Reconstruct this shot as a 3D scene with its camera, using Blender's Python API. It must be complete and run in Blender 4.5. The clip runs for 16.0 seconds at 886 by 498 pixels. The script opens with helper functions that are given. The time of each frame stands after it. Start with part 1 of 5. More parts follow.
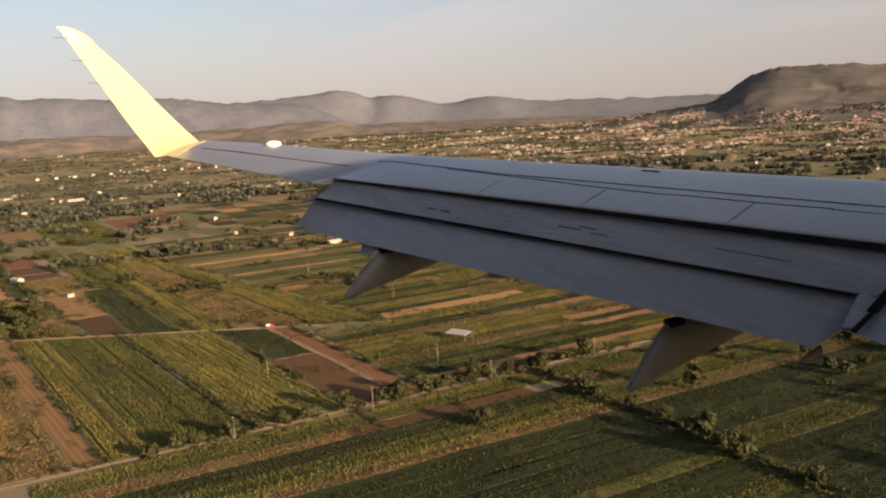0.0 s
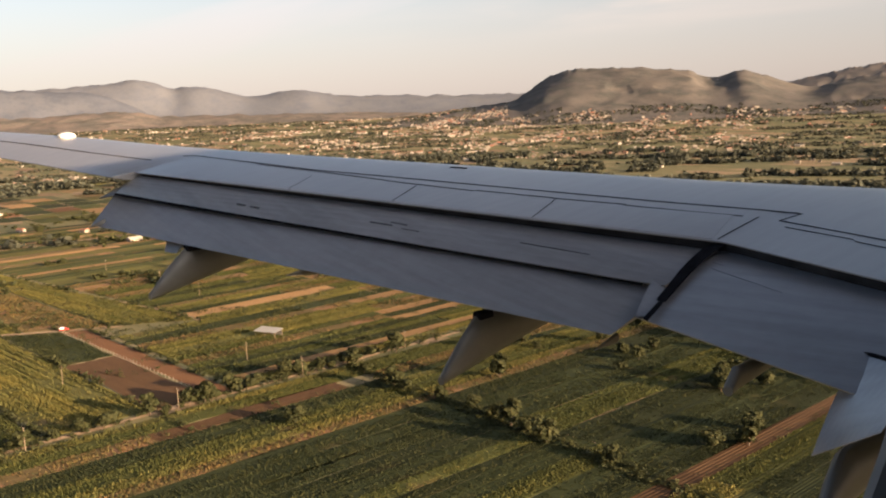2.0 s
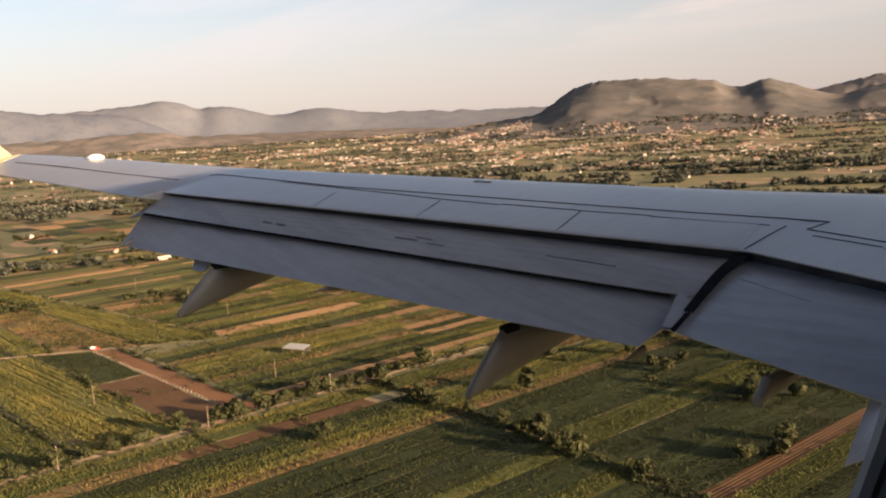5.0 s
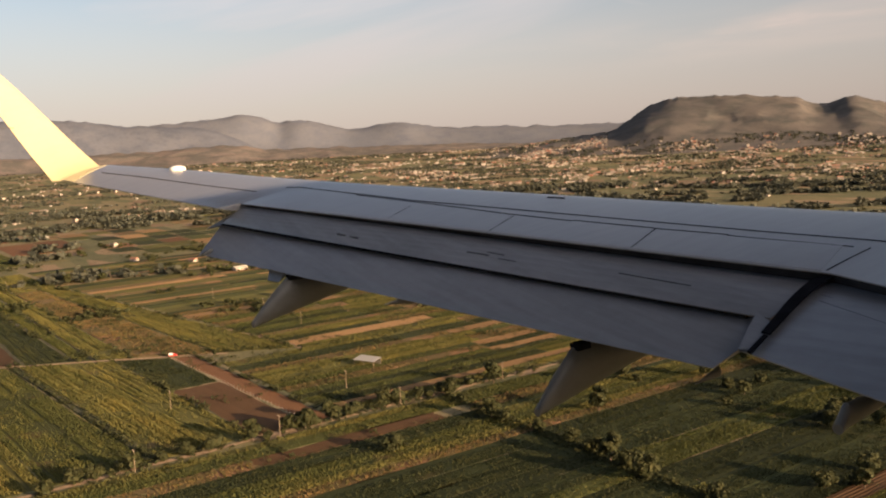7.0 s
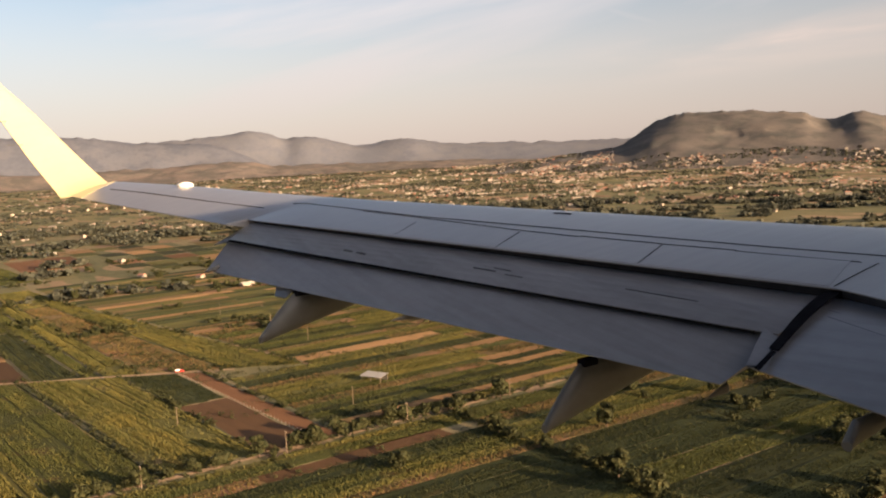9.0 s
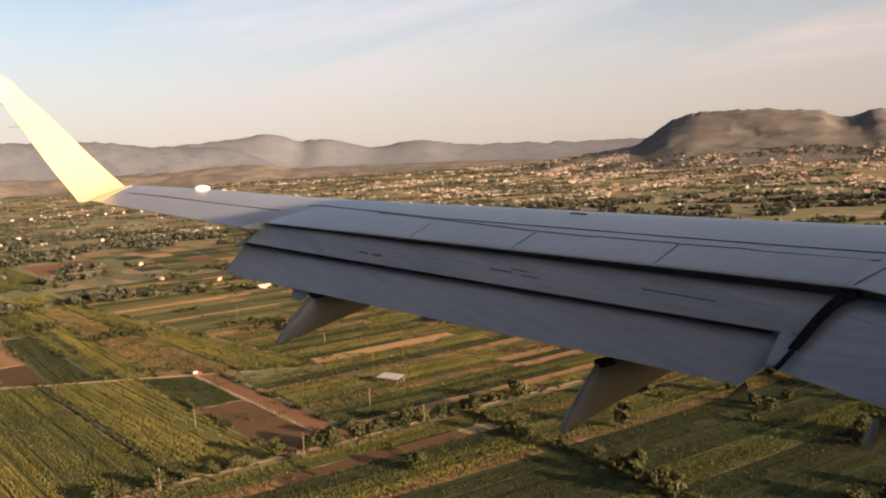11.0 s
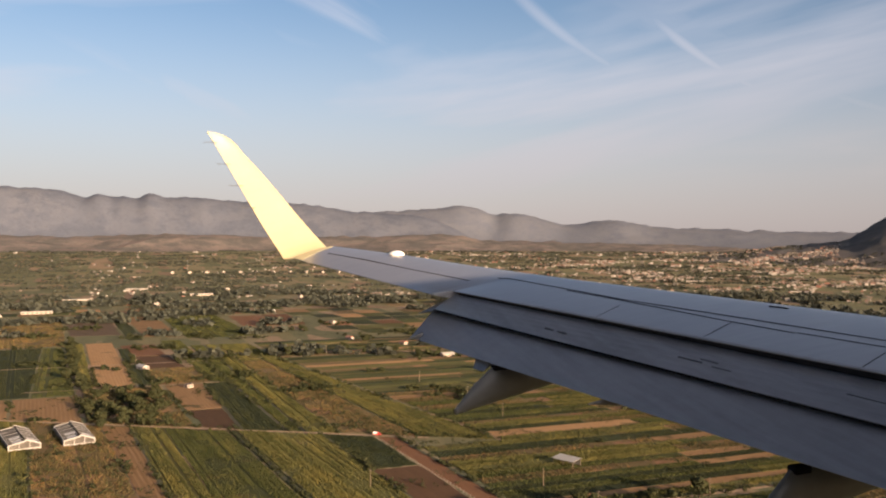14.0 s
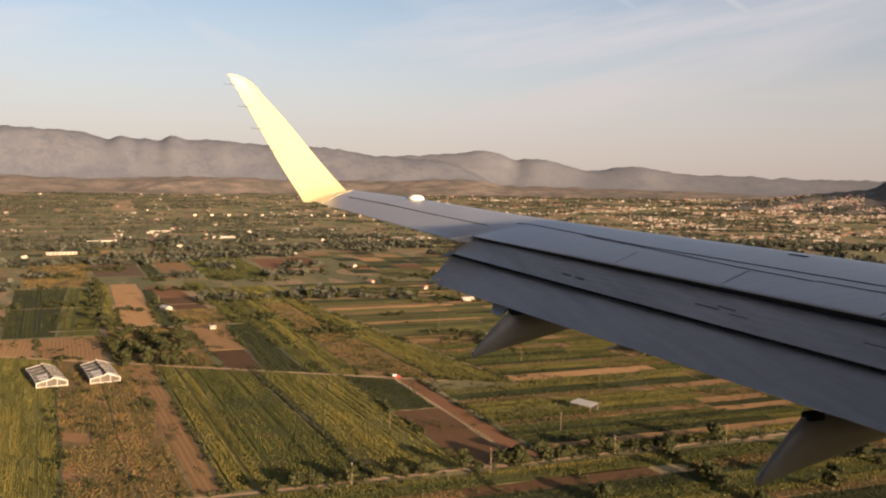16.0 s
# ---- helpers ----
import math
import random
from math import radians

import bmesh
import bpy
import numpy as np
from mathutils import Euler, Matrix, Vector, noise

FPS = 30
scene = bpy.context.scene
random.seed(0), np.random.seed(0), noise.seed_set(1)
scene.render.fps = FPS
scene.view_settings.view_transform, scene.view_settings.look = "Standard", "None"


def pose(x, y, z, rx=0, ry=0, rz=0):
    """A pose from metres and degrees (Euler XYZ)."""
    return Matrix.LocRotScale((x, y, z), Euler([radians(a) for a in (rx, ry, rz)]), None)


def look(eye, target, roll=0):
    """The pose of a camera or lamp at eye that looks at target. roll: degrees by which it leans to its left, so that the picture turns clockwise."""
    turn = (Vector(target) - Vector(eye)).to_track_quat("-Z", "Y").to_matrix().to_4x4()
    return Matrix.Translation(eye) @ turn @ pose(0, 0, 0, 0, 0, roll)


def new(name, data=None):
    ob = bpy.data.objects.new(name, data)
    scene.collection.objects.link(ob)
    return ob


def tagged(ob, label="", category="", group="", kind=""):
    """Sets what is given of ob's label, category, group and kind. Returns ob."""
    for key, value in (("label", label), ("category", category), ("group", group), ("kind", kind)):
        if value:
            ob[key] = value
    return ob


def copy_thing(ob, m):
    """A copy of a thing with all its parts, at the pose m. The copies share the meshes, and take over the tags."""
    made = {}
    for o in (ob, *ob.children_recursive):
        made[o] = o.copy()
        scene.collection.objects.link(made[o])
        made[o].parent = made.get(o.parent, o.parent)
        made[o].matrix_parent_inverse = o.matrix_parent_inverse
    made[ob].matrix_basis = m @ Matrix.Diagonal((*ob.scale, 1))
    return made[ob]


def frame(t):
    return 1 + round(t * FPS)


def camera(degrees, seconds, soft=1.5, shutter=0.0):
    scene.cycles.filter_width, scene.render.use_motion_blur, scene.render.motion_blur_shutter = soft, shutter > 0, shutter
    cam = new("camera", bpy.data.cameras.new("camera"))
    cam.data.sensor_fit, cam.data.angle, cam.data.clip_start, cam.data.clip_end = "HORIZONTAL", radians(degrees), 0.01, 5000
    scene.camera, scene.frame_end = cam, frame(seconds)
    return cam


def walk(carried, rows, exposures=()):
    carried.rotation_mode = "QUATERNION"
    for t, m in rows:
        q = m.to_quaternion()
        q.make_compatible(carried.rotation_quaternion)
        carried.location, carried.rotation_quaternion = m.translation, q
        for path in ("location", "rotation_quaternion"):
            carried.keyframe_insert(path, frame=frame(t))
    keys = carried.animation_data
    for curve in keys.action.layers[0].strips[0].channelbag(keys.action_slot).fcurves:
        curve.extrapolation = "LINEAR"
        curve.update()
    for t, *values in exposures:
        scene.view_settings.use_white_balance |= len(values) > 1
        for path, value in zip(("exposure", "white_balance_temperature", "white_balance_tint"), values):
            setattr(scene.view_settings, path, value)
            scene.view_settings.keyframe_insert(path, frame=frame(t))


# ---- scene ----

# ------------------------------------------------------------------ camera
H = 115.0                       # the eye above the fields
cam = camera(51.8, 16.0, soft=2.1)
# seconds, the small sway and the turn of the hand-held camera at the cabin window
ROWS = [
    (0.0, -0.006, 0.011, -0.006, 81.82, 3.52, 59.87), (0.5, -0.012, 0.005, -0.007, 80.95, 2.48, 53.39),
    (1.0, -0.019, -0.004, 0.004, 81.45, 2.29, 50.74), (1.5, -0.011, -0.003, 0.001, 81.48, 2.38, 48.63),
    (2.0, -0.014, -0.003, 0.002, 80.91, 2.36, 48.01), (2.5, -0.009, -0.007, -0.003, 79.85, 2.63, 46.28),
    (3.0, -0.016, 0.001, -0.002, 79.65, 3.14, 45.11), (3.5, -0.009, 0.004, -0.004, 80.93, 3.25, 46.53),
    (6.0, 0.002, -0.012, 0.003, 82.13, 3.32, 51.52), (6.5, -0.000, -0.004, 0.003, 82.73, 3.20, 53.31),
    (7.0, 0.002, -0.003, -0.000, 83.10, 3.00, 54.13), (7.5, 0.002, -0.005, 0.003, 83.14, 3.07, 54.23),
    (8.0, 0.002, -0.006, 0.003, 83.48, 3.15, 54.01), (8.5, 0.008, -0.004, 0.002, 83.96, 3.17, 54.18),
    (9.0, 0.006, -0.004, 0.002, 84.11, 3.11, 54.55), (11.5, 0.004, -0.005, 0.002, 84.19, 3.87, 56.05),
    (12.0, -0.004, -0.000, 0.002, 84.19, 3.95, 57.57), (12.5, 0.007, 0.001, 0.003, 85.02, 3.46, 61.07),
    (13.0, 0.015, 0.004, 0.002, 87.43, 2.65, 63.48), (13.5, 0.021, 0.010, -0.005, 90.42, 2.05, 65.18),
    (14.0, -0.004, -0.001, -0.002, 89.35, -0.11, 67.47), (14.5, -0.007, 0.005, 0.006, 87.17, -2.06, 67.38),
    (15.0, 0.002, 0.004, 0.003, 85.27, 0.43, 66.75), (15.5, 0.015, 0.006, -0.004, 85.44, 1.61, 68.05),
    (16.0, 0.020, 0.010, -0.006, 85.89, -0.64, 68.79),
]
walk(cam, [(t, pose(x, y, H + z, rx, ry, rz)) for t, x, y, z, rx, ry, rz in ROWS], [
    (0.0, 1.48, 6400, 16), (0.5, 1.72, 6500, 14), (1.5, 1.91, 6500, 14), (2.6, 2.11, 6500, 14), (3.0, 2.42, 6500, 15), (3.5, 2.13, 6500, 14), (6.0, 1.77, 6450, 17),
    (7.0, 1.50, 6700, 16), (9.0, 1.71, 6700, 17), (11.5, 1.74, 6600, 17), (12.0, 1.68, 6450, 17), (13.0, 1.42, 6350, 15), (13.5, 1.21, 6080, 18), (14.0, 1.36, 6080, 17), (14.5, 1.41, 6300, 16),
    (15.5, 1.48, 6500, 17), (16.0, 1.47, 6550, 17)])

# ------------------------------------------------------------------ light
SUN_AZ, SUN_EL = 72.0, 11.0      # degrees clockwise from +y, and above the horizon
SUN_WAY = (math.sin(radians(SUN_AZ)) * math.cos(radians(SUN_EL)), math.cos(radians(SUN_AZ)) * math.cos(radians(SUN_EL)), math.sin(radians(SUN_EL)))
AUREOLE = (33.0, 29.0, 25.0, 1)


def make_world():
    w = bpy.data.worlds.new("sky")
    scene.world = w
    w.use_nodes = True
    nt = w.node_tree
    nt.nodes.clear()
    N, L = nt.nodes.new, nt.links.new
    out, bg, sky = N("ShaderNodeOutputWorld"), N("ShaderNodeBackground"), N("ShaderNodeTexSky")
    sky.sky_type, sky.sun_disc = "NISHITA", False
    sky.sun_elevation, sky.sun_rotation = radians(SUN_EL), radians(SUN_AZ)
    sky.air_density, sky.dust_density, sky.ozone_density = 1.0, 0.8, 2.0
    tc, sep = N("ShaderNodeTexCoord"), N("ShaderNodeSeparateXYZ")
    L(tc.outputs["Generated"], sep.inputs[0])

    def calc(op, a, b=None):
        n = N("ShaderNodeMath")
        n.operation = op
        for k, v in enumerate((a, b)):
            if v is None:
                continue
            if isinstance(v, (int, float)):
                n.inputs[k].default_value = v
            else:
                L(v, n.inputs[k])
        return n.outputs[0]

    az, el = calc("ARCTAN2", calc("MULTIPLY", sep.outputs["X"], -1.0), sep.outputs["Y"]), calc("ARCSINE", sep.outputs["Z"])

    def cloud(turn, along, across, detail, distortion, lo, hi, most, shift):
        """Noise drawn out into streaks that lean by turn degrees."""
        c, d = math.cos(radians(turn)), math.sin(radians(turn))
        v, n, r = N("ShaderNodeCombineXYZ"), N("ShaderNodeTexNoise"), N("ShaderNodeMapRange")
        L(calc("MULTIPLY", calc("ADD", calc("MULTIPLY", az, c), calc("MULTIPLY", el, d)), along), v.inputs[0])
        L(calc("MULTIPLY", calc("SUBTRACT", calc("MULTIPLY", el, c), calc("MULTIPLY", az, d)), across), v.inputs[1])
        v.inputs[2].default_value = shift
        L(v.outputs[0], n.inputs["Vector"])
        n.inputs["Scale"].default_value, n.inputs["Detail"].default_value, n.inputs["Distortion"].default_value = 1.0, detail, distortion
        r.interpolation_type = "SMOOTHSTEP"
        r.inputs[1].default_value, r.inputs[2].default_value, r.inputs[3].default_value, r.inputs[4].default_value = lo, hi, 0.0, most
        L(n.outputs[0], r.inputs[0])
        return r.outputs[0]

    patches = cloud(10, 2.2, 5.0, 2.0, 0.0, 0.36, 0.60, 1.0, 5.6)
    wisps = calc("MULTIPLY", cloud(28, 2.2, 17.0, 5.0, 0.7, 0.40, 0.76, 1.0, 4.2), calc("ADD", calc("MULTIPLY", patches, 0.42), 0.12))
    veil = cloud(-9, 1.4, 8.0, 5.0, 0.4, 0.36, 0.74, 0.8, 6.1)
    ridge_el = calc("ADD", calc("MULTIPLY", az, -0.02), radians(6.1))
    off = calc("MULTIPLY", calc("SUBTRACT", el, ridge_el), 48.0)
    near = calc("MULTIPLY", calc("SUBTRACT", az, radians(32)), 3.6)
    lump = calc("POWER", 2.718, calc("MULTIPLY", calc("ADD", calc("MULTIPLY", off, off), calc("MULTIPLY", near, near)), -1.0))
    bank = calc("MULTIPLY", lump, cloud(-4, 3.0, 22.0, 5.0, 0.5, 0.30, 0.66, 1.1, 2.4))
    veil = calc("MAXIMUM", veil, bank)

    def streak(a0, e0, a1, e1, wide, most):
        """A drawn-out cirrus streak between two places in the sky (degrees), slightly bowed and torn."""
        am, em = radians((a0 + a1) / 2), radians((e0 + e1) / 2)
        n = math.hypot(a1 - a0, e1 - e0)
        dx, dy = (a1 - a0) / n, (e1 - e0) / n
        da, de = calc("SUBTRACT", az, am), calc("SUBTRACT", el, em)
        along = calc("ADD", calc("MULTIPLY", da, dx), calc("MULTIPLY", de, dy))
        side = calc("SUBTRACT", calc("MULTIPLY", de, dx), calc("MULTIPLY", da, dy))
        side = calc("ADD", side, calc("MULTIPLY", calc("MULTIPLY", along, along), 1.1))
        q = calc("MULTIPLY", side, 1 / radians(wide))
        u = calc("MULTIPLY", along, 1 / radians(n * 0.46))
        fall = calc("ADD", calc("MULTIPLY", q, q), calc("POWER", calc("ABSOLUTE", u), 4.0))
        return calc("MULTIPLY", calc("POWER", 2.718, calc("MULTIPLY", fall, -1.0)), cloud(27, 6.0, 40.0, 5.0, 0.6, 0.12, 0.56, most, a0))

    for line in ((64.4, 15.1, 52.2, 7.5, 0.40, 0.42), (55.8, 13.3, 44.2, 6.1, 0.40, 0.60), (48.6, 9.9, 38.0, 5.8, 0.55, 0.5), (82.0, 12.8, 68.0, 10.6, 0.6, 0.17)):
        wisps = calc("MAXIMUM", wisps, streak(*line))
    r2 = N("ShaderNodeMapRange")
    r2.interpolation_type = "SMOOTHSTEP"
    r2.inputs[1].default_value, r2.inputs[2].default_value = 0.0, 0.27
    r2.inputs[3].default_value, r2.inputs[4].default_value = 0.82, 0.03
    L(sep.outputs["Z"], r2.inputs[0])
    # the veil thins out overhead, where the sky is deep blue
    r4 = N("ShaderNodeMapRange")
    r4.interpolation_type = "SMOOTHSTEP"
    r4.inputs[1].default_value, r4.inputs[2].default_value, r4.inputs[3].default_value, r4.inputs[4].default_value = 0.24, 0.50, 1.0, 0.1
    L(sep.outputs["Z"], r4.inputs[0])
    cover = calc("MINIMUM", calc("MAXIMUM", calc("MULTIPLY", calc("MAXIMUM", veil, wisps), r4.outputs[0]), r2.outputs[0]), 1.0)
    # the cloud and dust veil is creamy low down, whiter higher up
    tone, r3 = N("ShaderNodeMix"), N("ShaderNodeMapRange")
    tone.data_type = "RGBA"
    r3.inputs[1].default_value, r3.inputs[2].default_value = 0.0, 0.22
    L(sep.outputs["Z"], r3.inputs[0])
    L(r3.outputs[0], tone.inputs["Factor"])
    tone.inputs["A"].default_value, tone.inputs["B"].default_value = (4.5, 3.85, 3.4, 1), (6.2, 6.0, 5.95, 1)
    mix = N("ShaderNodeMix")
    mix.data_type = "RGBA"
    L(cover, mix.inputs["Factor"])
    # a clear evening sky darkens towards the zenith
    deep, r5 = N("ShaderNodeMix"), N("ShaderNodeMapRange")
    r5.interpolation_type = "SMOOTHSTEP"
    r5.inputs[1].default_value, r5.inputs[2].default_value, r5.inputs[3].default_value, r5.inputs[4].default_value = 0.26, 0.85, 1.0, 0.42
    L(sep.outputs["Z"], r5.inputs[0])
    deep.data_type, deep.blend_type = "RGBA", "MULTIPLY"
    deep.inputs["Factor"].default_value = 1.0
    L(sky.outputs[0], deep.inputs["A"])
    L(r5.outputs[0], deep.inputs["B"])
    L(deep.outputs["Result"], mix.inputs["A"])
    L(tone.outputs["Result"], mix.inputs["B"])
    # the haze is brightest round the low sun
    dot, lift, warm = N("ShaderNodeVectorMath"), N("ShaderNodeMix"), N("ShaderNodeMix")
    dot.operation = "DOT_PRODUCT"
    L(tc.outputs["Generated"], dot.inputs[0])
    dot.inputs[1].default_value = SUN_WAY
    near_sun = calc("POWER", calc("MAXIMUM", dot.outputs["Value"], 0.0), 5.0)
    glow = N("ShaderNodeMix")
    glow.data_type = "RGBA"
    L(calc("MINIMUM", calc("MULTIPLY", bank, 0.55), 1.0), glow.inputs["Factor"])
    L(mix.outputs["Result"], glow.inputs["A"])
    glow.inputs["B"].default_value = (6.8, 5.5, 4.6, 1)
    # paler over the plain abeam, dimmed ahead for the loss through the cabin pane
    flat = calc("SQRT", calc("ADD", calc("MULTIPLY", sep.outputs["X"], sep.outputs["X"]), calc("ADD", calc("MULTIPLY", sep.outputs["Y"], sep.outputs["Y"]), 1e-6)))
    abeam = calc("ADD", calc("MULTIPLY", calc("DIVIDE", sep.outputs["X"], flat), -0.40), 0.63)
    dim_ahead = N("ShaderNodeMix")
    for n in (lift, warm, dim_ahead):
        n.data_type = "RGBA"
    dim_ahead.blend_type = "MULTIPLY"
    dim_ahead.inputs["Factor"].default_value = 1.0
    L(glow.outputs["Result"], dim_ahead.inputs["A"])
    L(abeam, dim_ahead.inputs["B"])
    warm.blend_type = "MULTIPLY"
    warm.inputs["Factor"].default_value = 1.0
    L(near_sun, warm.inputs["A"])
    warm.inputs["B"].default_value = AUREOLE
    lift.blend_type = "ADD"
    lift.inputs["Factor"].default_value = 1.0
    L(dim_ahead.outputs["Result"], lift.inputs["A"])
    L(warm.outputs["Result"], lift.inputs["B"])
    L(lift.outputs["Result"], bg.inputs["Color"])
    bg.inputs["Strength"].default_value = 0.05
    L(bg.outputs[0], out.inputs[0])


make_world()
sun = new("sun", bpy.data.lights.new("sun", "SUN"))
sun.data.energy, sun.data.angle, sun.data.color = 5.0, radians(0.6), (1.0, 0.68, 0.38)
sun.matrix_world = look(Vector(SUN_WAY) * 300 + Vector((0, 0, H)), (0, 0, H))


# ------------------------------------------------------------------ materials
def nodes_of(name, rough=0.8, metal=0.0):
    m = bpy.data.materials.new(name)
    m.use_nodes = True
    nt = m.node_tree
    b = nt.nodes["Principled BSDF"]
    b.inputs["Roughness"].default_value, b.inputs["Metallic"].default_value = rough, metal
    return m, nt, b


def ramp(nt, stops, fac, interpolation="LINEAR"):
    r = nt.nodes.new("ShaderNodeValToRGB")
    r.color_ramp.interpolation = interpolation
    e = r.color_ramp.elements
    while len(e) < len(stops):
        e.new(0.5)
    for k, (p, c) in enumerate(stops):
        e[k].position, e[k].color = p, (*c, 1)
    nt.links.new(fac, r.inputs[0])
    return r.outputs[0]


def tex(nt, scale, detail=4.0, coord="Object", stretch=(1, 1, 1), rough=0.55, offset=None):
    tc, mp, n = nt.nodes.new("ShaderNodeTexCoord"), nt.nodes.new("ShaderNodeMapping"), nt.nodes.new("ShaderNodeTexNoise")
    mp.inputs["Scale"].default_value = stretch
    nt.links.new(tc.outputs[coord], mp.inputs["Vector"])
    nt.links.new(mp.outputs[0], n.inputs["Vector"])
    n.inputs["Scale"].default_value, n.inputs["Detail"].default_value, n.inputs["Roughness"].default_value = scale, detail, rough
    return n.outputs[0]


def blend(nt, a, b, fac, mode="MIX"):
    m = nt.nodes.new("ShaderNodeMix")
    m.data_type, m.blend_type = "RGBA", mode
    for key, v in (("A", a), ("B", b)):
        if isinstance(v, tuple):
            m.inputs[key].default_value = (*v, 1)
        else:
            nt.links.new(v, m.inputs[key])
    if isinstance(fac, (int, float)):
        m.inputs["Factor"].default_value = fac
    else:
        nt.links.new(fac, m.inputs["Factor"])
    return m.outputs["Result"]


def relief(nt, b, height, strength, distance):
    bump = nt.nodes.new("ShaderNodeBump")
    bump.inputs["Strength"].default_value, bump.inputs["Distance"].default_value = strength, distance
    nt.links.new(height, bump.inputs["Height"])
    nt.links.new(bump.outputs[0], b.inputs["Normal"])


def painted_metal(name, c, rough, dirt=0.25, coat=0.0, stretch=(1, 1, 1), gloss=0.5):
    """Aircraft paint: faint streaks along the airflow and mottled grime."""
    m, nt, b = nodes_of(name, rough)
    streak = tex(nt, 2.2, 5, stretch=(6 * stretch[0], 0.5 * stretch[1], 1), rough=0.6)
    mott = tex(nt, 9.0, 5)
    dark = tuple(x * (1 - dirt) for x in c)
    col = blend(nt, ramp(nt, [(0.36, dark), (0.6, c)], streak), ramp(nt, [(0.3, dark), (0.62, c)], mott), 0.35)
    nt.links.new(col, b.inputs["Base Color"])
    rr = nt.nodes.new("ShaderNodeMapRange")
    rr.inputs[3].default_value, rr.inputs[4].default_value = rough * 0.92, min(1, rough * 1.12)
    nt.links.new(mott, rr.inputs[0])
    nt.links.new(rr.outputs[0], b.inputs["Roughness"])
    b.inputs["Coat Weight"].default_value, b.inputs["Coat Roughness"].default_value = coat, rough * 0.8
    b.inputs["Specular IOR Level"].default_value = gloss
    return m


def plain(name, c, rough=0.7, var=0.25, scale=3.0, metal=0.0, gloss=0.5):
    m, nt, b = nodes_of(name, rough, metal)
    b.inputs["Specular IOR Level"].default_value = gloss
    col = ramp(nt, [(0.3, tuple(x * (1 - var) for x in c)), (0.7, tuple(min(1, x * (1 + var)) for x in c))], tex(nt, scale, 5))
    nt.links.new(col, b.inputs["Base Color"])
    return m


def field_mat(name, a, b2, row=0.0, row_col=(0.05, 0.03, 0.015), patch=(0.12, 0.08, 0.04), patch_at=0.62, grain=0.5):
    """Farm land with rows along the field's own x: two tones of crop, bare patches, furrows."""
    m, nt, b = nodes_of(name, 0.95)
    b.inputs["Specular IOR Level"].default_value = 0.15
    big, fine = tex(nt, 0.035, 5), tex(nt, grain, 6, rough=0.7)
    streak = tex(nt, 0.25, 4, stretch=(0.12, 1, 1))
    col = blend(nt, ramp(nt, [(0.3, a), (0.7, b2)], fine), ramp(nt, [(0.35, a), (0.65, b2)], streak), 0.45)
    mask = ramp(nt, [(patch_at, (0, 0, 0)), (patch_at + 0.08, (1, 1, 1))], big)
    col = blend(nt, col, patch, mask)
    h = fine
    if row > 0:
        w = nt.nodes.new("ShaderNodeTexWave")
        w.bands_direction, w.wave_profile = "Y", "SIN"
        tc = nt.nodes.new("ShaderNodeTexCoord")
        nt.links.new(tc.outputs["Object"], w.inputs["Vector"])
        w.inputs["Scale"].default_value = 0.314 / row
        w.inputs["Distortion"].default_value, w.inputs["Detail Scale"].default_value = 1.2, 0.3
        f = ramp(nt, [(0.25, (1, 1, 1)), (0.6, (0, 0, 0))], w.outputs[1])
        fm = nt.nodes.new("ShaderNodeMath")
        fm.operation = "MULTIPLY"
        fm.inputs[1].default_value = 0.26
        nt.links.new(f, fm.inputs[0])
        col = blend(nt, col, row_col, fm.outputs[0])
        h = w.outputs[1]
    # each field is a little lighter or darker than the next
    oi, rr = nt.nodes.new("ShaderNodeObjectInfo"), nt.nodes.new("ShaderNodeMapRange")
    rr.inputs[3].default_value, rr.inputs[4].default_value = 0.75, 1.25
    nt.links.new(oi.outputs["Random"], rr.inputs[0])
    hs = nt.nodes.new("ShaderNodeHueSaturation")
    nt.links.new(rr.outputs[0], hs.inputs["Value"])
    nt.links.new(col, hs.inputs["Color"])
    nt.links.new(hs.outputs[0], b.inputs["Base Color"])
    relief(nt, b, h, 0.35 if row > 0 else 0.8, 0.4)
    return m


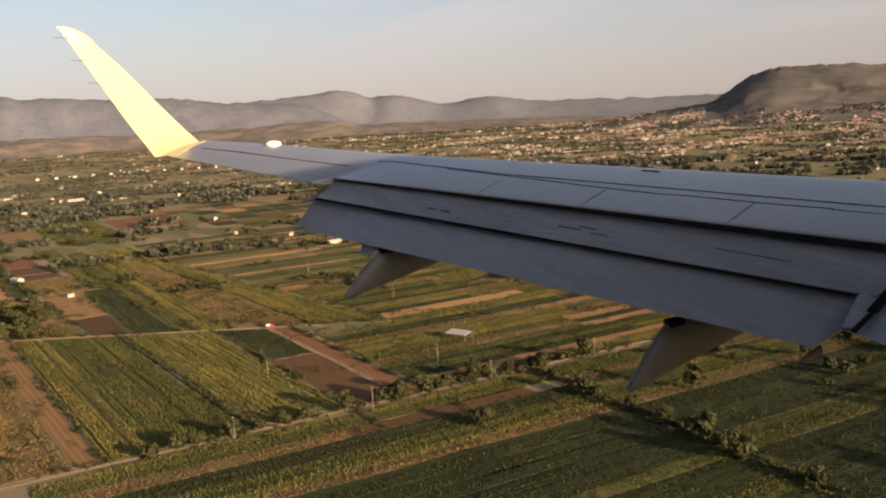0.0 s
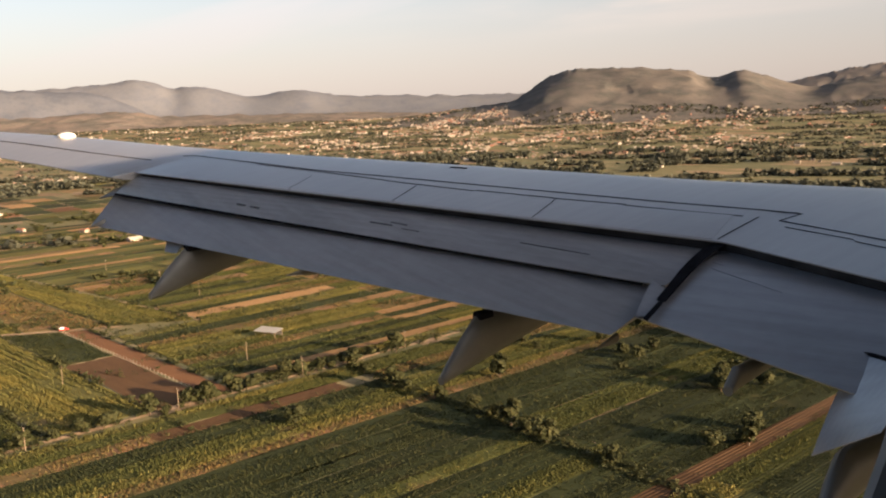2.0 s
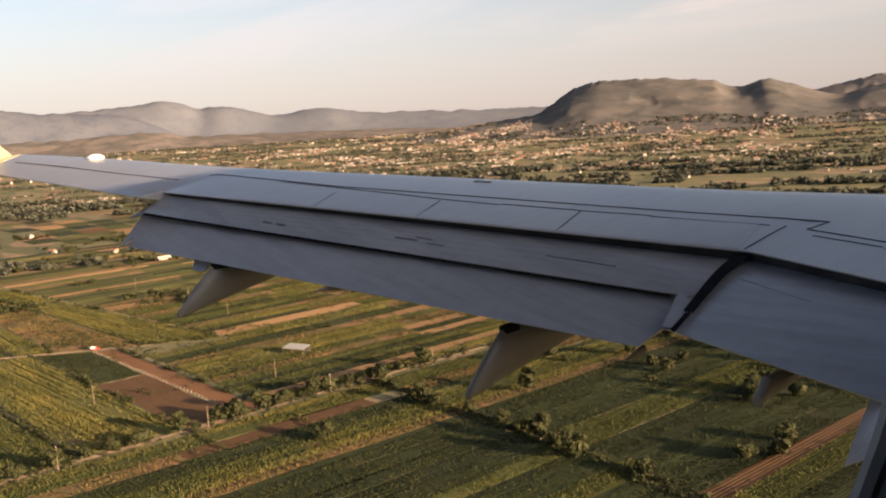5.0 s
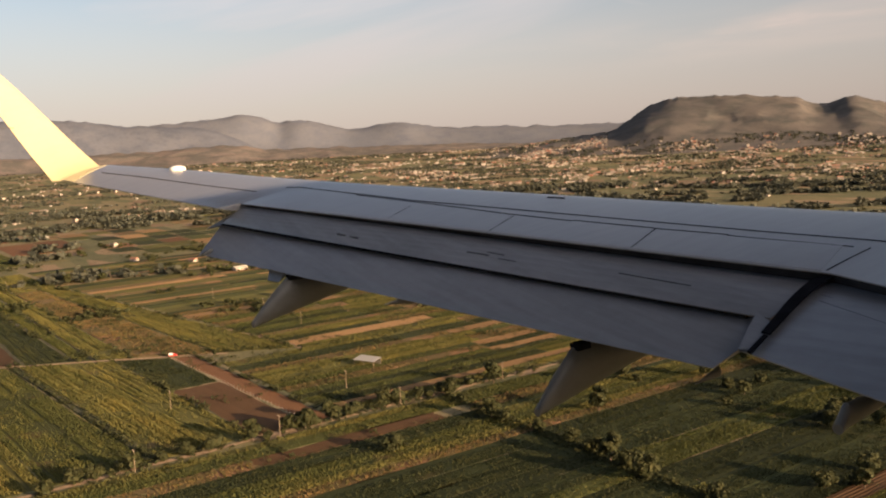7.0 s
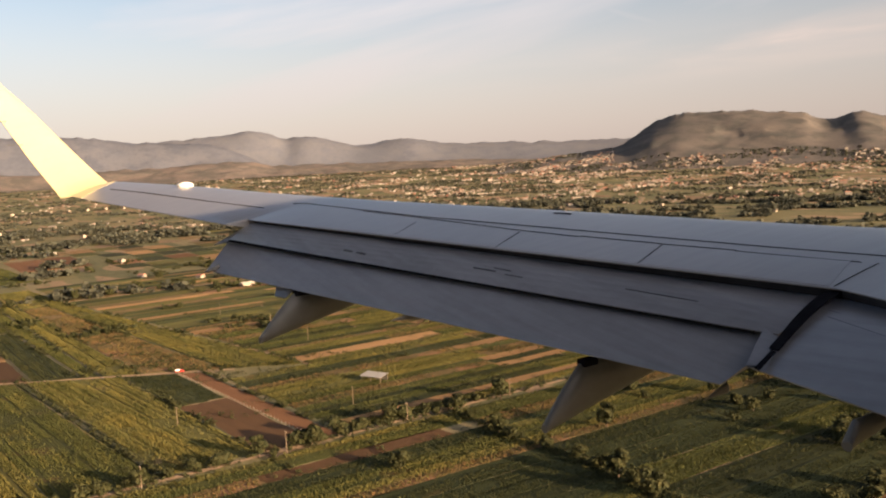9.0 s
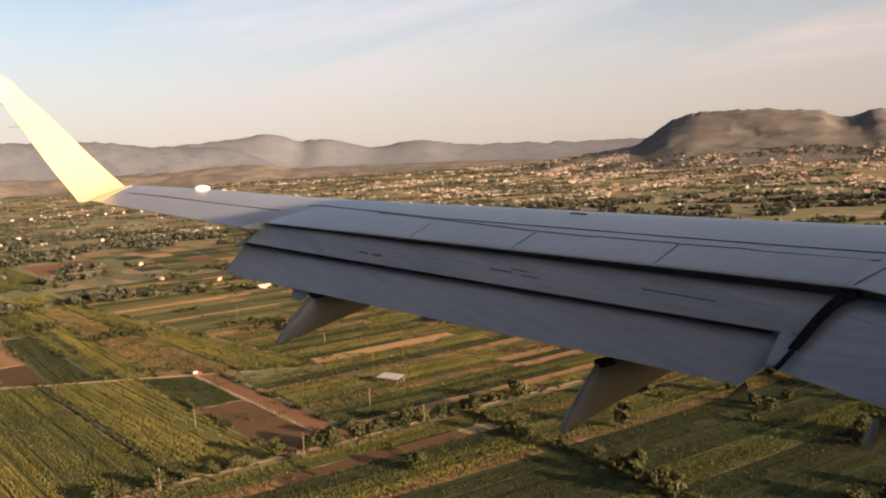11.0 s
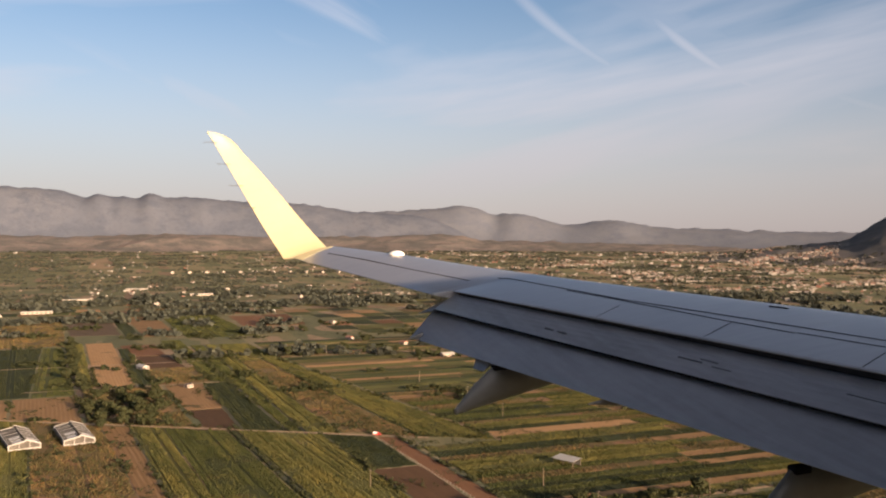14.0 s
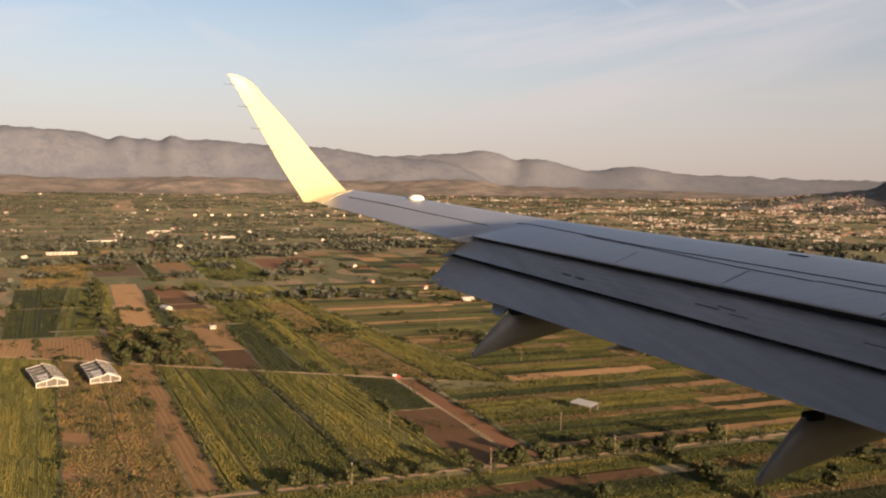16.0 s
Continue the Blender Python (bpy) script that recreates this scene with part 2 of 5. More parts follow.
def leaf_mat(name, stops, mottle=False):
    m, nt, b = nodes_of(name, 0.75)
    b.inputs["Specular IOR Level"].default_value = 0.2
    g = nt.nodes.new("ShaderNodeNewGeometry")
    oi = nt.nodes.new("ShaderNodeObjectInfo")
    mm = nt.nodes.new("ShaderNodeMath")
    mm.operation = "ADD"
    nt.links.new(g.outputs["Random Per Island"], mm.inputs[0])
    nt.links.new(oi.outputs["Random"], mm.inputs[1])
    fr = nt.nodes.new("ShaderNodeMath")
    fr.operation = "FRACT"
    nt.links.new(mm.outputs[0], fr.inputs[0])
    col = ramp(nt, stops, fr.outputs[0])
    if mottle:
        col = blend(nt, col, ramp(nt, [(0.34, (0.62, 0.68, 0.62)), (0.5, (1.05, 1.05, 1.05)), (0.68, (1.28, 1.18, 1.08))], tex(nt, 0.06, 5, stretch=(0.25, 1, 1), rough=0.62)), 1.0, "MULTIPLY")
        # bands of better and poorer growth along the rows
        col = blend(nt, col, ramp(nt, [(0.36, (0.66, 0.70, 0.64)), (0.5, (1.0, 1.0, 1.0)), (0.64, (1.32, 1.22, 1.1))], tex(nt, 0.32, 3, stretch=(0.07, 1, 1), rough=0.6)), 0.85, "MULTIPLY")
    nt.links.new(col, b.inputs["Base Color"])
    tr = nt.nodes.new("ShaderNodeBsdfTranslucent")
    nt.links.new(col, tr.inputs["Color"])
    mx = nt.nodes.new("ShaderNodeMixShader")
    mx.inputs[0].default_value = 0.25
    nt.links.new(b.outputs[0], mx.inputs[1])
    nt.links.new(tr.outputs[0], mx.inputs[2])
    nt.links.new(mx.outputs[0], nt.nodes["Material Output"].inputs["Surface"])
    return m


def ground_mat():
    """Open country: a patchwork of far plots, scrub and bare earth."""
    m, nt, b = nodes_of("country_ground", 0.95)
    b.inputs["Specular IOR Level"].default_value = 0.1
    tc, mp, v = nt.nodes.new("ShaderNodeTexCoord"), nt.nodes.new("ShaderNodeMapping"), nt.nodes.new("ShaderNodeTexVoronoi")
    mp.inputs["Rotation"].default_value = (0, 0, radians(17))
    mp.inputs["Scale"].default_value = (1 / 95, 1 / 34, 0.0)
    v.distance, v.inputs["Scale"].default_value = "CHEBYCHEV", 1.0
    nt.links.new(tc.outputs["Object"], mp.inputs["Vector"])
    nt.links.new(mp.outputs[0], v.inputs["Vector"])
    sep = nt.nodes.new("ShaderNodeSeparateColor")
    nt.links.new(v.outputs["Color"], sep.inputs[0])
    # plot tones lifted and blued to stand in for haze over the plain
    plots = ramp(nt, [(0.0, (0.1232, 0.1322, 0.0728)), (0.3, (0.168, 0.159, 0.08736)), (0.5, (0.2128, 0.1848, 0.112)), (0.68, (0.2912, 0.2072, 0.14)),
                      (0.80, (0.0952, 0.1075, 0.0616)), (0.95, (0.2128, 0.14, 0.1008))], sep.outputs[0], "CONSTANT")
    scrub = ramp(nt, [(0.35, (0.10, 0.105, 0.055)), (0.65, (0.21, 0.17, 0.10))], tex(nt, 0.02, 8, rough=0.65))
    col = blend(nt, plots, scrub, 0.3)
    col = blend(nt, col, ramp(nt, [(0.35, (0.7, 0.7, 0.7)), (0.65, (1, 1, 1))], tex(nt, 0.25, 5)), 0.5, "MULTIPLY")
    bush = ramp(nt, [(0.58, (0, 0, 0)), (0.65, (0.8, 0.8, 0.8))], tex(nt, 0.07, 7, rough=0.68))
    col = blend(nt, col, (0.05, 0.058, 0.03), bush)
    nt.links.new(col, b.inputs["Base Color"])
    relief(nt, b, tex(nt, 0.3, 5), 0.6, 0.6)
    return m


def hill_mat(name, low, high, shrub, amount):
    """Dry slopes: grass in two tones, patches of scrub and single bushes; the tones passed in carry haze."""
    m, nt, b = nodes_of(name, 0.95)
    b.inputs["Specular IOR Level"].default_value = 0.05
    col = ramp(nt, [(0.38, low), (0.62, high)], tex(nt, 0.004, 8, rough=0.65))
    mask = ramp(nt, [(0.46 - amount, (0, 0, 0)), (0.60 - amount, (1, 1, 1))], tex(nt, 0.011, 9, rough=0.72))
    col = blend(nt, col, shrub, mask)
    dots = ramp(nt, [(0.52, (1, 1, 1)), (0.62, (0.62, 0.64, 0.62))], tex(nt, 0.07, 6, rough=0.7))
    nt.links.new(blend(nt, col, dots, 0.3, "MULTIPLY"), b.inputs["Base Color"])
    relief(nt, b, tex(nt, 0.02, 8, rough=0.65), 0.3, 6.0)
    return m


def town_mat():
    m, nt, b = nodes_of("town_walls", 0.85)
    g = nt.nodes.new("ShaderNodeNewGeometry")
    col = ramp(nt, [(0.0, (0.306, 0.281, 0.246)), (0.2, (0.17, 0.149, 0.128)), (0.5, (0.204, 0.157, 0.128)), (0.64, (0.399, 0.365, 0.323)), (0.8, (0.153, 0.14, 0.128)), (0.94, (0.289, 0.136, 0.102))], g.outputs["Random Per Island"], "CONSTANT")
    nt.links.new(blend(nt, col, ramp(nt, [(0.3, (0.7, 0.7, 0.7)), (0.7, (1, 1, 1))], tex(nt, 0.3, 4)), 0.6, "MULTIPLY"), b.inputs["Base Color"])
    return m


M = {
    "skin": painted_metal("wing_grey_paint", (0.203, 0.212, 0.236), 0.30, 0.18, 0.3, gloss=1.0),
    "flap": painted_metal("flap_grey_paint", (0.188, 0.201, 0.234), 0.36, 0.40, 0.8, (0.05, 9.0), 1.0),
    "winglet": painted_metal("winglet_white_paint", (0.50, 0.455, 0.28), 0.35, 0.06),
    "fairing": painted_metal("fairing_grey_paint", (0.115, 0.12, 0.12), 0.45, 0.3),
    "seam": plain("dark_sealant_and_shade", (0.010, 0.011, 0.015), 0.9, 0.3, 8, gloss=0.0),
    "grime": plain("dark_grime", (0.112, 0.120, 0.140), 0.8, 0.4, 12, gloss=0.05),
    # near-black, so that the recess shows its shade by colour
    "cove": plain("cove_shade_grey", (0.026, 0.028, 0.034), 0.75, 0.4, 5, gloss=0.15),
    "lamp_glass": plain("clear_dome_white", (0.85, 0.85, 0.83), 0.15, 0.05),
    "steel": plain("bright_metal", (0.45, 0.45, 0.46), 0.35, 0.2, 6, 1.0),
    # unseen hull, kept dark so that little light bounces onto the inner wing
    "hull": painted_metal("fuselage_paint", (0.05, 0.06, 0.10), 0.35, 0.1),
    "frame": plain("window_grey_plastic", (0.09, 0.09, 0.095), 0.5, 0.2, 20),
    "lip": plain("pale_rim_grey", (0.17, 0.17, 0.17), 0.6, 0.15, 30),
    "ground": ground_mat(),
    # hill and ridge tones are paled and blued to paint the haze in
    "hill": hill_mat("hazed_town_hill", (0.103, 0.098, 0.098), (0.131, 0.120, 0.113), (0.077, 0.080, 0.079), 0.0),
    "ridge": hill_mat("hazed_ridge_scrub", (0.103, 0.116, 0.148), (0.120, 0.130, 0.158), (0.090, 0.103, 0.135), 0.0),
    "far_ridge": hill_mat("hazed_far_ridge", (0.116, 0.129, 0.160), (0.132, 0.142, 0.168), (0.107, 0.120, 0.154), 0.0),
    "pale_hill": hill_mat("hazed_back_hill", (0.138, 0.13, 0.13), (0.153, 0.143, 0.138), (0.128, 0.122, 0.125), 0.0),
    "foothill": hill_mat("hazed_foothill_grass", (0.153, 0.134, 0.126), (0.180, 0.152, 0.137), (0.103, 0.100, 0.095), 0.03),
    "maize": field_mat("maize_field", (0.08, 0.082, 0.025), (0.122, 0.113, 0.036), 1.6, (0.042, 0.042, 0.018), (0.13, 0.098, 0.042), 0.6),
    "green": field_mat("green_crop_field", (0.047, 0.0576, 0.01806), (0.08084, 0.0846, 0.0258), 1.4, (0.02632, 0.0306, 0.01204), (0.1034, 0.0774, 0.03096), 0.6),
    "dark": field_mat("dark_green_crop_field", (0.02132, 0.02964, 0.01184), (0.03772, 0.04524, 0.01702), 1.2, (0.01148, 0.0156, 0.0074), (0.0492, 0.04524, 0.01776), 0.62),
    "red": field_mat("ploughed_red_soil", (0.132, 0.0673, 0.0343), (0.174, 0.0918, 0.0478), 1.3, (0.0978, 0.0428, 0.022), (0.134, 0.0859, 0.049), 0.68),
    "tan": field_mat("dry_stubble_field", (0.235, 0.142, 0.066), (0.296, 0.186, 0.092), 2.6, (0.184, 0.101, 0.0428), (0.0859, 0.0734, 0.0306), 0.6),
    "fallow": field_mat("fallow_weedy_field", (0.085, 0.070, 0.03), (0.15, 0.105, 0.05), 0.0, patch=(0.21, 0.12, 0.066), patch_at=0.55, grain=0.35),
    "wet": field_mat("grey_fallow_plot", (0.104, 0.0734, 0.0478), (0.134, 0.0952, 0.0612), 2.2, (0.0612, 0.0428, 0.0275), (0.0734, 0.0612, 0.0306), 0.6),
    "plough": field_mat("ploughed_brown_soil", (0.0734, 0.0428, 0.022), (0.107, 0.0612, 0.0318), 1.5, (0.0459, 0.0263, 0.0147), (0.0859, 0.0673, 0.0306), 0.66),
    "verge": plain("dark_weeds_and_soil", (0.055, 0.055, 0.025), 0.95, 0.5, 0.5),
    "track": plain("dirt_track", (0.289, 0.204, 0.128), 0.95, 0.25, 0.4),
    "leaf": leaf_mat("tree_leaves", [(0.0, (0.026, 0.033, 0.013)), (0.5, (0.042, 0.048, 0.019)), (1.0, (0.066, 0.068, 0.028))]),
    # paler, greyer copy of the leaves with the haze mixed into its colour
    "leaf2": leaf_mat("hazed_far_leaves", [(0.0, (0.052, 0.060, 0.048)), (0.6, (0.070, 0.077, 0.058)), (1.0, (0.092, 0.095, 0.068))]),
    "crop_leaf": leaf_mat("maize_leaves", [(0.0, (0.082, 0.086, 0.026)), (0.5, (0.102, 0.101, 0.031)), (1.0, (0.124, 0.115, 0.04))], True),
    "green_leaf": leaf_mat("crop_leaves", [(0.0, (0.0423, 0.0522, 0.0172)), (0.6, (0.0658, 0.0747, 0.02236)), (1.0, (0.094, 0.0972, 0.03096))], True),
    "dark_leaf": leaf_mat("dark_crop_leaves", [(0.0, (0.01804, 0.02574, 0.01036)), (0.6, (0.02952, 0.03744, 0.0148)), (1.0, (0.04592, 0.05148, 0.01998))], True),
    "dry_leaf": leaf_mat("dry_weeds", [(0.0, (0.12, 0.075, 0.035)), (0.35, (0.14, 0.10, 0.045)), (0.7, (0.085, 0.08, 0.03)), (1.0, (0.055, 0.062, 0.022))], True),
    "bark": plain("tree_bark", (0.09, 0.065, 0.045), 0.9, 0.4, 4),
    "plaster": plain("white_plaster", (0.34, 0.295, 0.245), 0.85, 0.15, 1.2),
    "town_wall": town_mat(),
    "roof": plain("concrete_roof", (0.22, 0.19, 0.16), 0.9, 0.25, 0.8),
    "tile": plain("red_roof_tiles", (0.27, 0.135, 0.095), 0.85, 0.3, 1.0),
    "sheet": plain("galvanised_sheet", (0.35, 0.34, 0.315), 0.45, 0.15, 1.5),
    "net": plain("dark_shade_netting", (0.085, 0.075, 0.062), 0.9, 0.45, 0.35),
    "void": plain("dark_opening", (0.02, 0.02, 0.02), 0.8, 0.3),
    "red_paint": plain("red_car_paint", (0.5, 0.06, 0.04), 0.35, 0.1, 2),
    "post": plain("weathered_wood", (0.22, 0.17, 0.12), 0.9, 0.3, 5),
}


# ------------------------------------------------------------------ mesh helpers
def mesh_from(name, verts, faces, mats, smooth=False, index=None):
    me = bpy.data.meshes.new(name)
    me.from_pydata([tuple(v) for v in verts], [], [tuple(f) for f in faces])
    for m in mats if isinstance(mats, (list, tuple)) else [mats]:
        me.materials.append(m)
    if index is not None:
        me.polygons.foreach_set("material_index", index)
    if smooth:
        me.polygons.foreach_set("use_smooth", [True] * len(me.polygons))
    me.update()
    if smooth:
        me.set_sharp_from_angle(angle=radians(38))
    return me


def child(name, me, parent, label=""):
    ob = new(name, me)
    ob.parent = parent
    return tagged(ob, label) if label else ob


def part(name, bm, material, parent, label="", smooth=False):
    me = bpy.data.meshes.new(name)
    bm.to_mesh(me)
    bm.free()
    me.materials.append(material)
    if smooth:
        me.polygons.foreach_set("use_smooth", [True] * len(me.polygons))
    return child(name, me, parent, label)


def loft(rows, close=True, caps=True):
    """Faces over rows of equally many points."""
    n = len(rows[0])
    verts = [p for r in rows for p in r]
    faces = []
    for i in range(len(rows) - 1):
        for k in range(n if close else n - 1):
            a, b = i * n + k, i * n + (k + 1) % n
            faces.append((a, b, b + n, a + n))
    if caps and close:
        faces.append(tuple(range(n - 1, -1, -1)))
        faces.append(tuple(range((len(rows) - 1) * n, len(rows) * n)))
    return verts, faces


def box_bm(x0, x1, y0, y1, z0, z1, bevel=0.0, bm=None):
    bm = bm or bmesh.new()
    vs = [bm.verts.new((x, y, z)) for z in (z0, z1) for x, y in ((x0, y0), (x1, y0), (x1, y1), (x0, y1))]
    for f in ((3, 2, 1, 0), (4, 5, 6, 7), (0, 1, 5, 4), (1, 2, 6, 5), (2, 3, 7, 6), (3, 0, 4, 7)):
        bm.faces.new([vs[k] for k in f])
    if bevel:
        bmesh.ops.bevel(bm, geom=bm.edges[:], offset=bevel, segments=1, affect="EDGES")
    return bm


# ------------------------------------------------------------------ country
def az_of(x, y):
    return np.degrees(np.arctan2(-np.asarray(x, float), np.asarray(y, float)))


def land(x, y):
    """Height of the ground: flat farm land, rising gently towards the town and the hills."""
    r = np.hypot(x, y)
    t = np.clip((r - 1900) / 2000, 0, 1)
    return 78 * t * t * (3 - 2 * t) * 0.9


def make_ground():
    radii = np.concatenate([np.linspace(0, 1800, 13), np.linspace(1900, 4900, 31)])
    seg = 180
    verts, faces = [(0, 0, 0)], []
    for r in radii[1:]:
        for k in range(seg):
            a = 2 * math.pi * k / seg
            x, y = -r * math.sin(a), r * math.cos(a)
            verts.append((x, y, float(land(x, y))))
    for k in range(seg):
        faces.append((0, 1 + k, 1 + (k + 1) % seg))
    for i in range(len(radii) - 2):
        for k in range(seg):
            a, b = 1 + i * seg + k, 1 + i * seg + (k + 1) % seg
            faces.append((a, a + seg, b + seg, b))
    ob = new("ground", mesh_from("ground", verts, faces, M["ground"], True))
    tagged(ob, "wide plain of farm plots, scrub and bare earth", "ground", kind="structure")


make_ground()


def rounded(a, xs, ys):
    """A smooth curve through the crest's heights."""
    k = max(0, min(len(xs) - 2, int(np.searchsorted(xs, a)) - 1))
    q = min(1.0, max(0.0, (a - xs[k]) / (xs[k + 1] - xs[k])))
    slope = [0.0, 0.0]
    for n, m in enumerate((k, k + 1)):
        if 0 < m < len(xs) - 1:
            d0, d1 = (ys[m] - ys[m - 1]) / (xs[m] - xs[m - 1]), (ys[m + 1] - ys[m]) / (xs[m + 1] - xs[m])
            slope[n] = 2 * d0 * d1 / (d0 + d1) if d0 * d1 > 0 else 0.0
    w = xs[k + 1] - xs[k]
    return ys[k] * (1 + 2 * q) * (1 - q) ** 2 + ys[k + 1] * q * q * (3 - 2 * q) + w * (slope[0] * q * (1 - q) ** 2 - slope[1] * q * q * (1 - q))


def ridge_height(x, y, az, el, r0, r1, rough_m, seed):
    """Height of a range whose crest, r1 away, follows az and el (degrees, as seen from the eye) and whose foot lies at r0."""
    r = math.hypot(x, y)
    s = (r - r0) / (r1 - r0)
    g = float(land(x, y)) - 4
    if s <= 0:
        return g
    p = Vector((x * 0.0024, y * 0.0024, seed))
    # lower down the spurs wander to either side of the crest above them
    bend = 1.2 * (1 - min(1, s)) * noise.noise(p * 1.3)
    a = float(az_of(x, y)) + bend
    e = rounded(a, az, el) + 0.11 * max(0, 1 - abs(s - 1) * 4) * noise.fractal(Vector((a * 1.1, seed, 0)), 0.75, 2.0, 6)
    top = H + r1 * math.tan(radians(e))
    f = (0.5 - 0.5 * math.cos(s * math.pi)) ** 1.1 if s <= 1 else max(0.0, 1 - (s - 1) * 1.6) ** 1.2
    p = p + Vector((noise.noise(p * 2.0), noise.noise(p * 2.0 + Vector((5, 3, 1))), 0)) * 0.35
    spur = 1.0 - 2.2 * abs(noise.noise(p)) - 0.8 * abs(noise.noise(p * 2.3)) - 0.45 * abs(noise.noise(p * 5.1)) - 0.1 * noise.noise(p * 11)
    return g + (top - g) * f + (spur - 0.35) * rough_m * 2.2 * min(1, 3 * f) * (1 - 0.92 * max(0, 1 - abs(s - 1) * 2.5))


def ridge(name, spec, material, label, n_a=300, n_r=40):
    verts, faces = [], []
    az, r0, r1 = spec[0], spec[2], spec[3]
    for i in range(n_a + 1):
        a = az[0] + (az[-1] - az[0]) * i / n_a
        for k in range(n_r + 1):
            r = r0 + (r1 - r0) * k / n_r / 0.72
            x, y = -r * math.sin(radians(a)), r * math.cos(radians(a))
            verts.append((x, y, ridge_height(x, y, *spec)))
    m = n_r + 1
    for i in range(n_a):
        for k in range(n_r):
            a = i * m + k
            faces.append((a, a + m, a + m + 1, a + 1))
    ob = new(name, mesh_from(name, verts, faces, material, True))
    return tagged(ob, label, "mountain", kind="structure")


def raised(by, az, el, *rest):
    return (az, [e + by for e in el], *rest)


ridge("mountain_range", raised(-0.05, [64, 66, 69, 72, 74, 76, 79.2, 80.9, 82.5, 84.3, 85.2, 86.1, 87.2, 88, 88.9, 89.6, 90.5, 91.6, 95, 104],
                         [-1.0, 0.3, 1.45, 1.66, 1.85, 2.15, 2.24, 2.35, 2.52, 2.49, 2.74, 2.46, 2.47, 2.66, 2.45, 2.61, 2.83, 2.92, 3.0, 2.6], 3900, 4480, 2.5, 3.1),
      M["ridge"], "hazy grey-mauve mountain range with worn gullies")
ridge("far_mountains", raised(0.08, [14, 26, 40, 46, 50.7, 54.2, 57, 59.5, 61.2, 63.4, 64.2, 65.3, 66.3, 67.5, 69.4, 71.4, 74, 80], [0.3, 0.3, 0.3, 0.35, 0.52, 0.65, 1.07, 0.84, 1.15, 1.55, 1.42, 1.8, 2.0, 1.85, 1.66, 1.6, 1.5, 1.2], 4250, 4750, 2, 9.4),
      M["far_ridge"], "far mountains with a rounded peak, paled by painted haze")
ridge("back_hill", raised(0.1, [12, 17, 20.3, 22.3, 24.7, 26.5, 29], [1.6, 1.5, 1.39, 1.18, 0.85, 0.5, 0.0], 3900, 4300, 8, 2.2), M["pale_hill"], "hill behind the town hill, paled by painted haze")
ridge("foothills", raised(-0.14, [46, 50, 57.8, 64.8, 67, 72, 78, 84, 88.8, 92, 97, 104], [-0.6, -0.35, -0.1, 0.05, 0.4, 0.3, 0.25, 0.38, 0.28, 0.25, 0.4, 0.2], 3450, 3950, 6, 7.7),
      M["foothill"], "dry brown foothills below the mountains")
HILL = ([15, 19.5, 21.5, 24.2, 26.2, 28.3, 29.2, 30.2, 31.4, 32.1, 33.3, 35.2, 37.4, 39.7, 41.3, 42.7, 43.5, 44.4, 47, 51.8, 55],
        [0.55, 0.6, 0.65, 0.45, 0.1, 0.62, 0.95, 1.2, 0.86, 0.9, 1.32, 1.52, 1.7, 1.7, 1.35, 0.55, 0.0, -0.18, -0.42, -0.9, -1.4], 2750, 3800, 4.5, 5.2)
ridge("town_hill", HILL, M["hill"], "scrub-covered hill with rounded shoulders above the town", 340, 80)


def town_ground(x, y):
    return max(float(land(x, y)), ridge_height(x, y, *HILL) if 16 < float(az_of(x, y)) < 54 else 0.0)


# ------------------------------------------------------------------ airliner
airliner = new("airliner")
airliner.location = (0, 0, H)
tagged(airliner, "grey airliner in flight with its flaps lowered", "aircraft")

TE_U = [0.2, 2.226, 3.5, 9.3]
TE_Y = [4.9, 5.40, 5.77, 4.00]
TE_Z = [-1.255, -1.131, -1.060, -0.586]
TOP_U = [0.2, 3.315, 4.386, 5.565, 7.163, 9.01, 10.4, 11.48, 12.6]
TOP_Z = [-1.06, -0.874, -0.814, -0.725, -0.595, -0.452, -0.327, -0.205, -0.114]


def trailing(u):
    """The fixed trailing edge: y and z at u metres out from the cabin window."""
    if u <= 9.35:
        return float(np.interp(u, TE_U, TE_Y)), float(np.interp(u, TE_U, TE_Z))
    return 3.77 - 0.256 * (u - 9.4), -0.62 + 0.1068 * (u - 9.4)


def crest(u):
    return 9.578 - 0.48 * u, float(np.interp(u, TOP_U, TOP_Z))


def skin(u, s, up=0.0):
    """A point of the wing's upper surface: s runs from 0 at the trailing edge to 1 at the crest."""
    (y0, z0), (y1, z1) = trailing(u), crest(u)
    return Vector((-u, y0 + (y1 - y0) * s, z0 + (z1 - z0) * (1.55 * s - 0.55 * s * s) + up))


def section(u):
    (y0, z0), (y1, z1) = trailing(u), crest(u)
    pts = [skin(u, k / 10) for k in range(11)]
    nose, thick = 0.5 * (y1 - y0), 0.26 * (y1 - y0) + 0.03
    for k in range(1, 9):
        a = math.pi * k / 8
        pts.append(Vector((-u, y1 + nose * math.sin(a), z1 - thick * (1 - math.cos(a)) / 2 - 0.07 * nose * math.sin(a))))
    for k in range(1, 6):
        q = k / 5
        pts.append(Vector((-u, y1 + (y0 - y1) * q, z1 - thick + (z0 - 0.008 - z1 + thick) * q ** 1.5)))
    return pts


def make_wing():
    us = [0.2, 0.8, 1.4, 2.0, 2.6, 3.1, 3.5] + [3.5 + 5.8 * k / 12 for k in range(1, 13)] + [9.34, 9.36, 9.9, 10.5, 11.1, 11.7, 12.2, 12.6]
    v, f = loft([section(u) for u in us])
    return child("wing", mesh_from("wing", v, f, M["skin"], True), airliner, "grey painted wing seen over its trailing edge")


wing = make_wing()


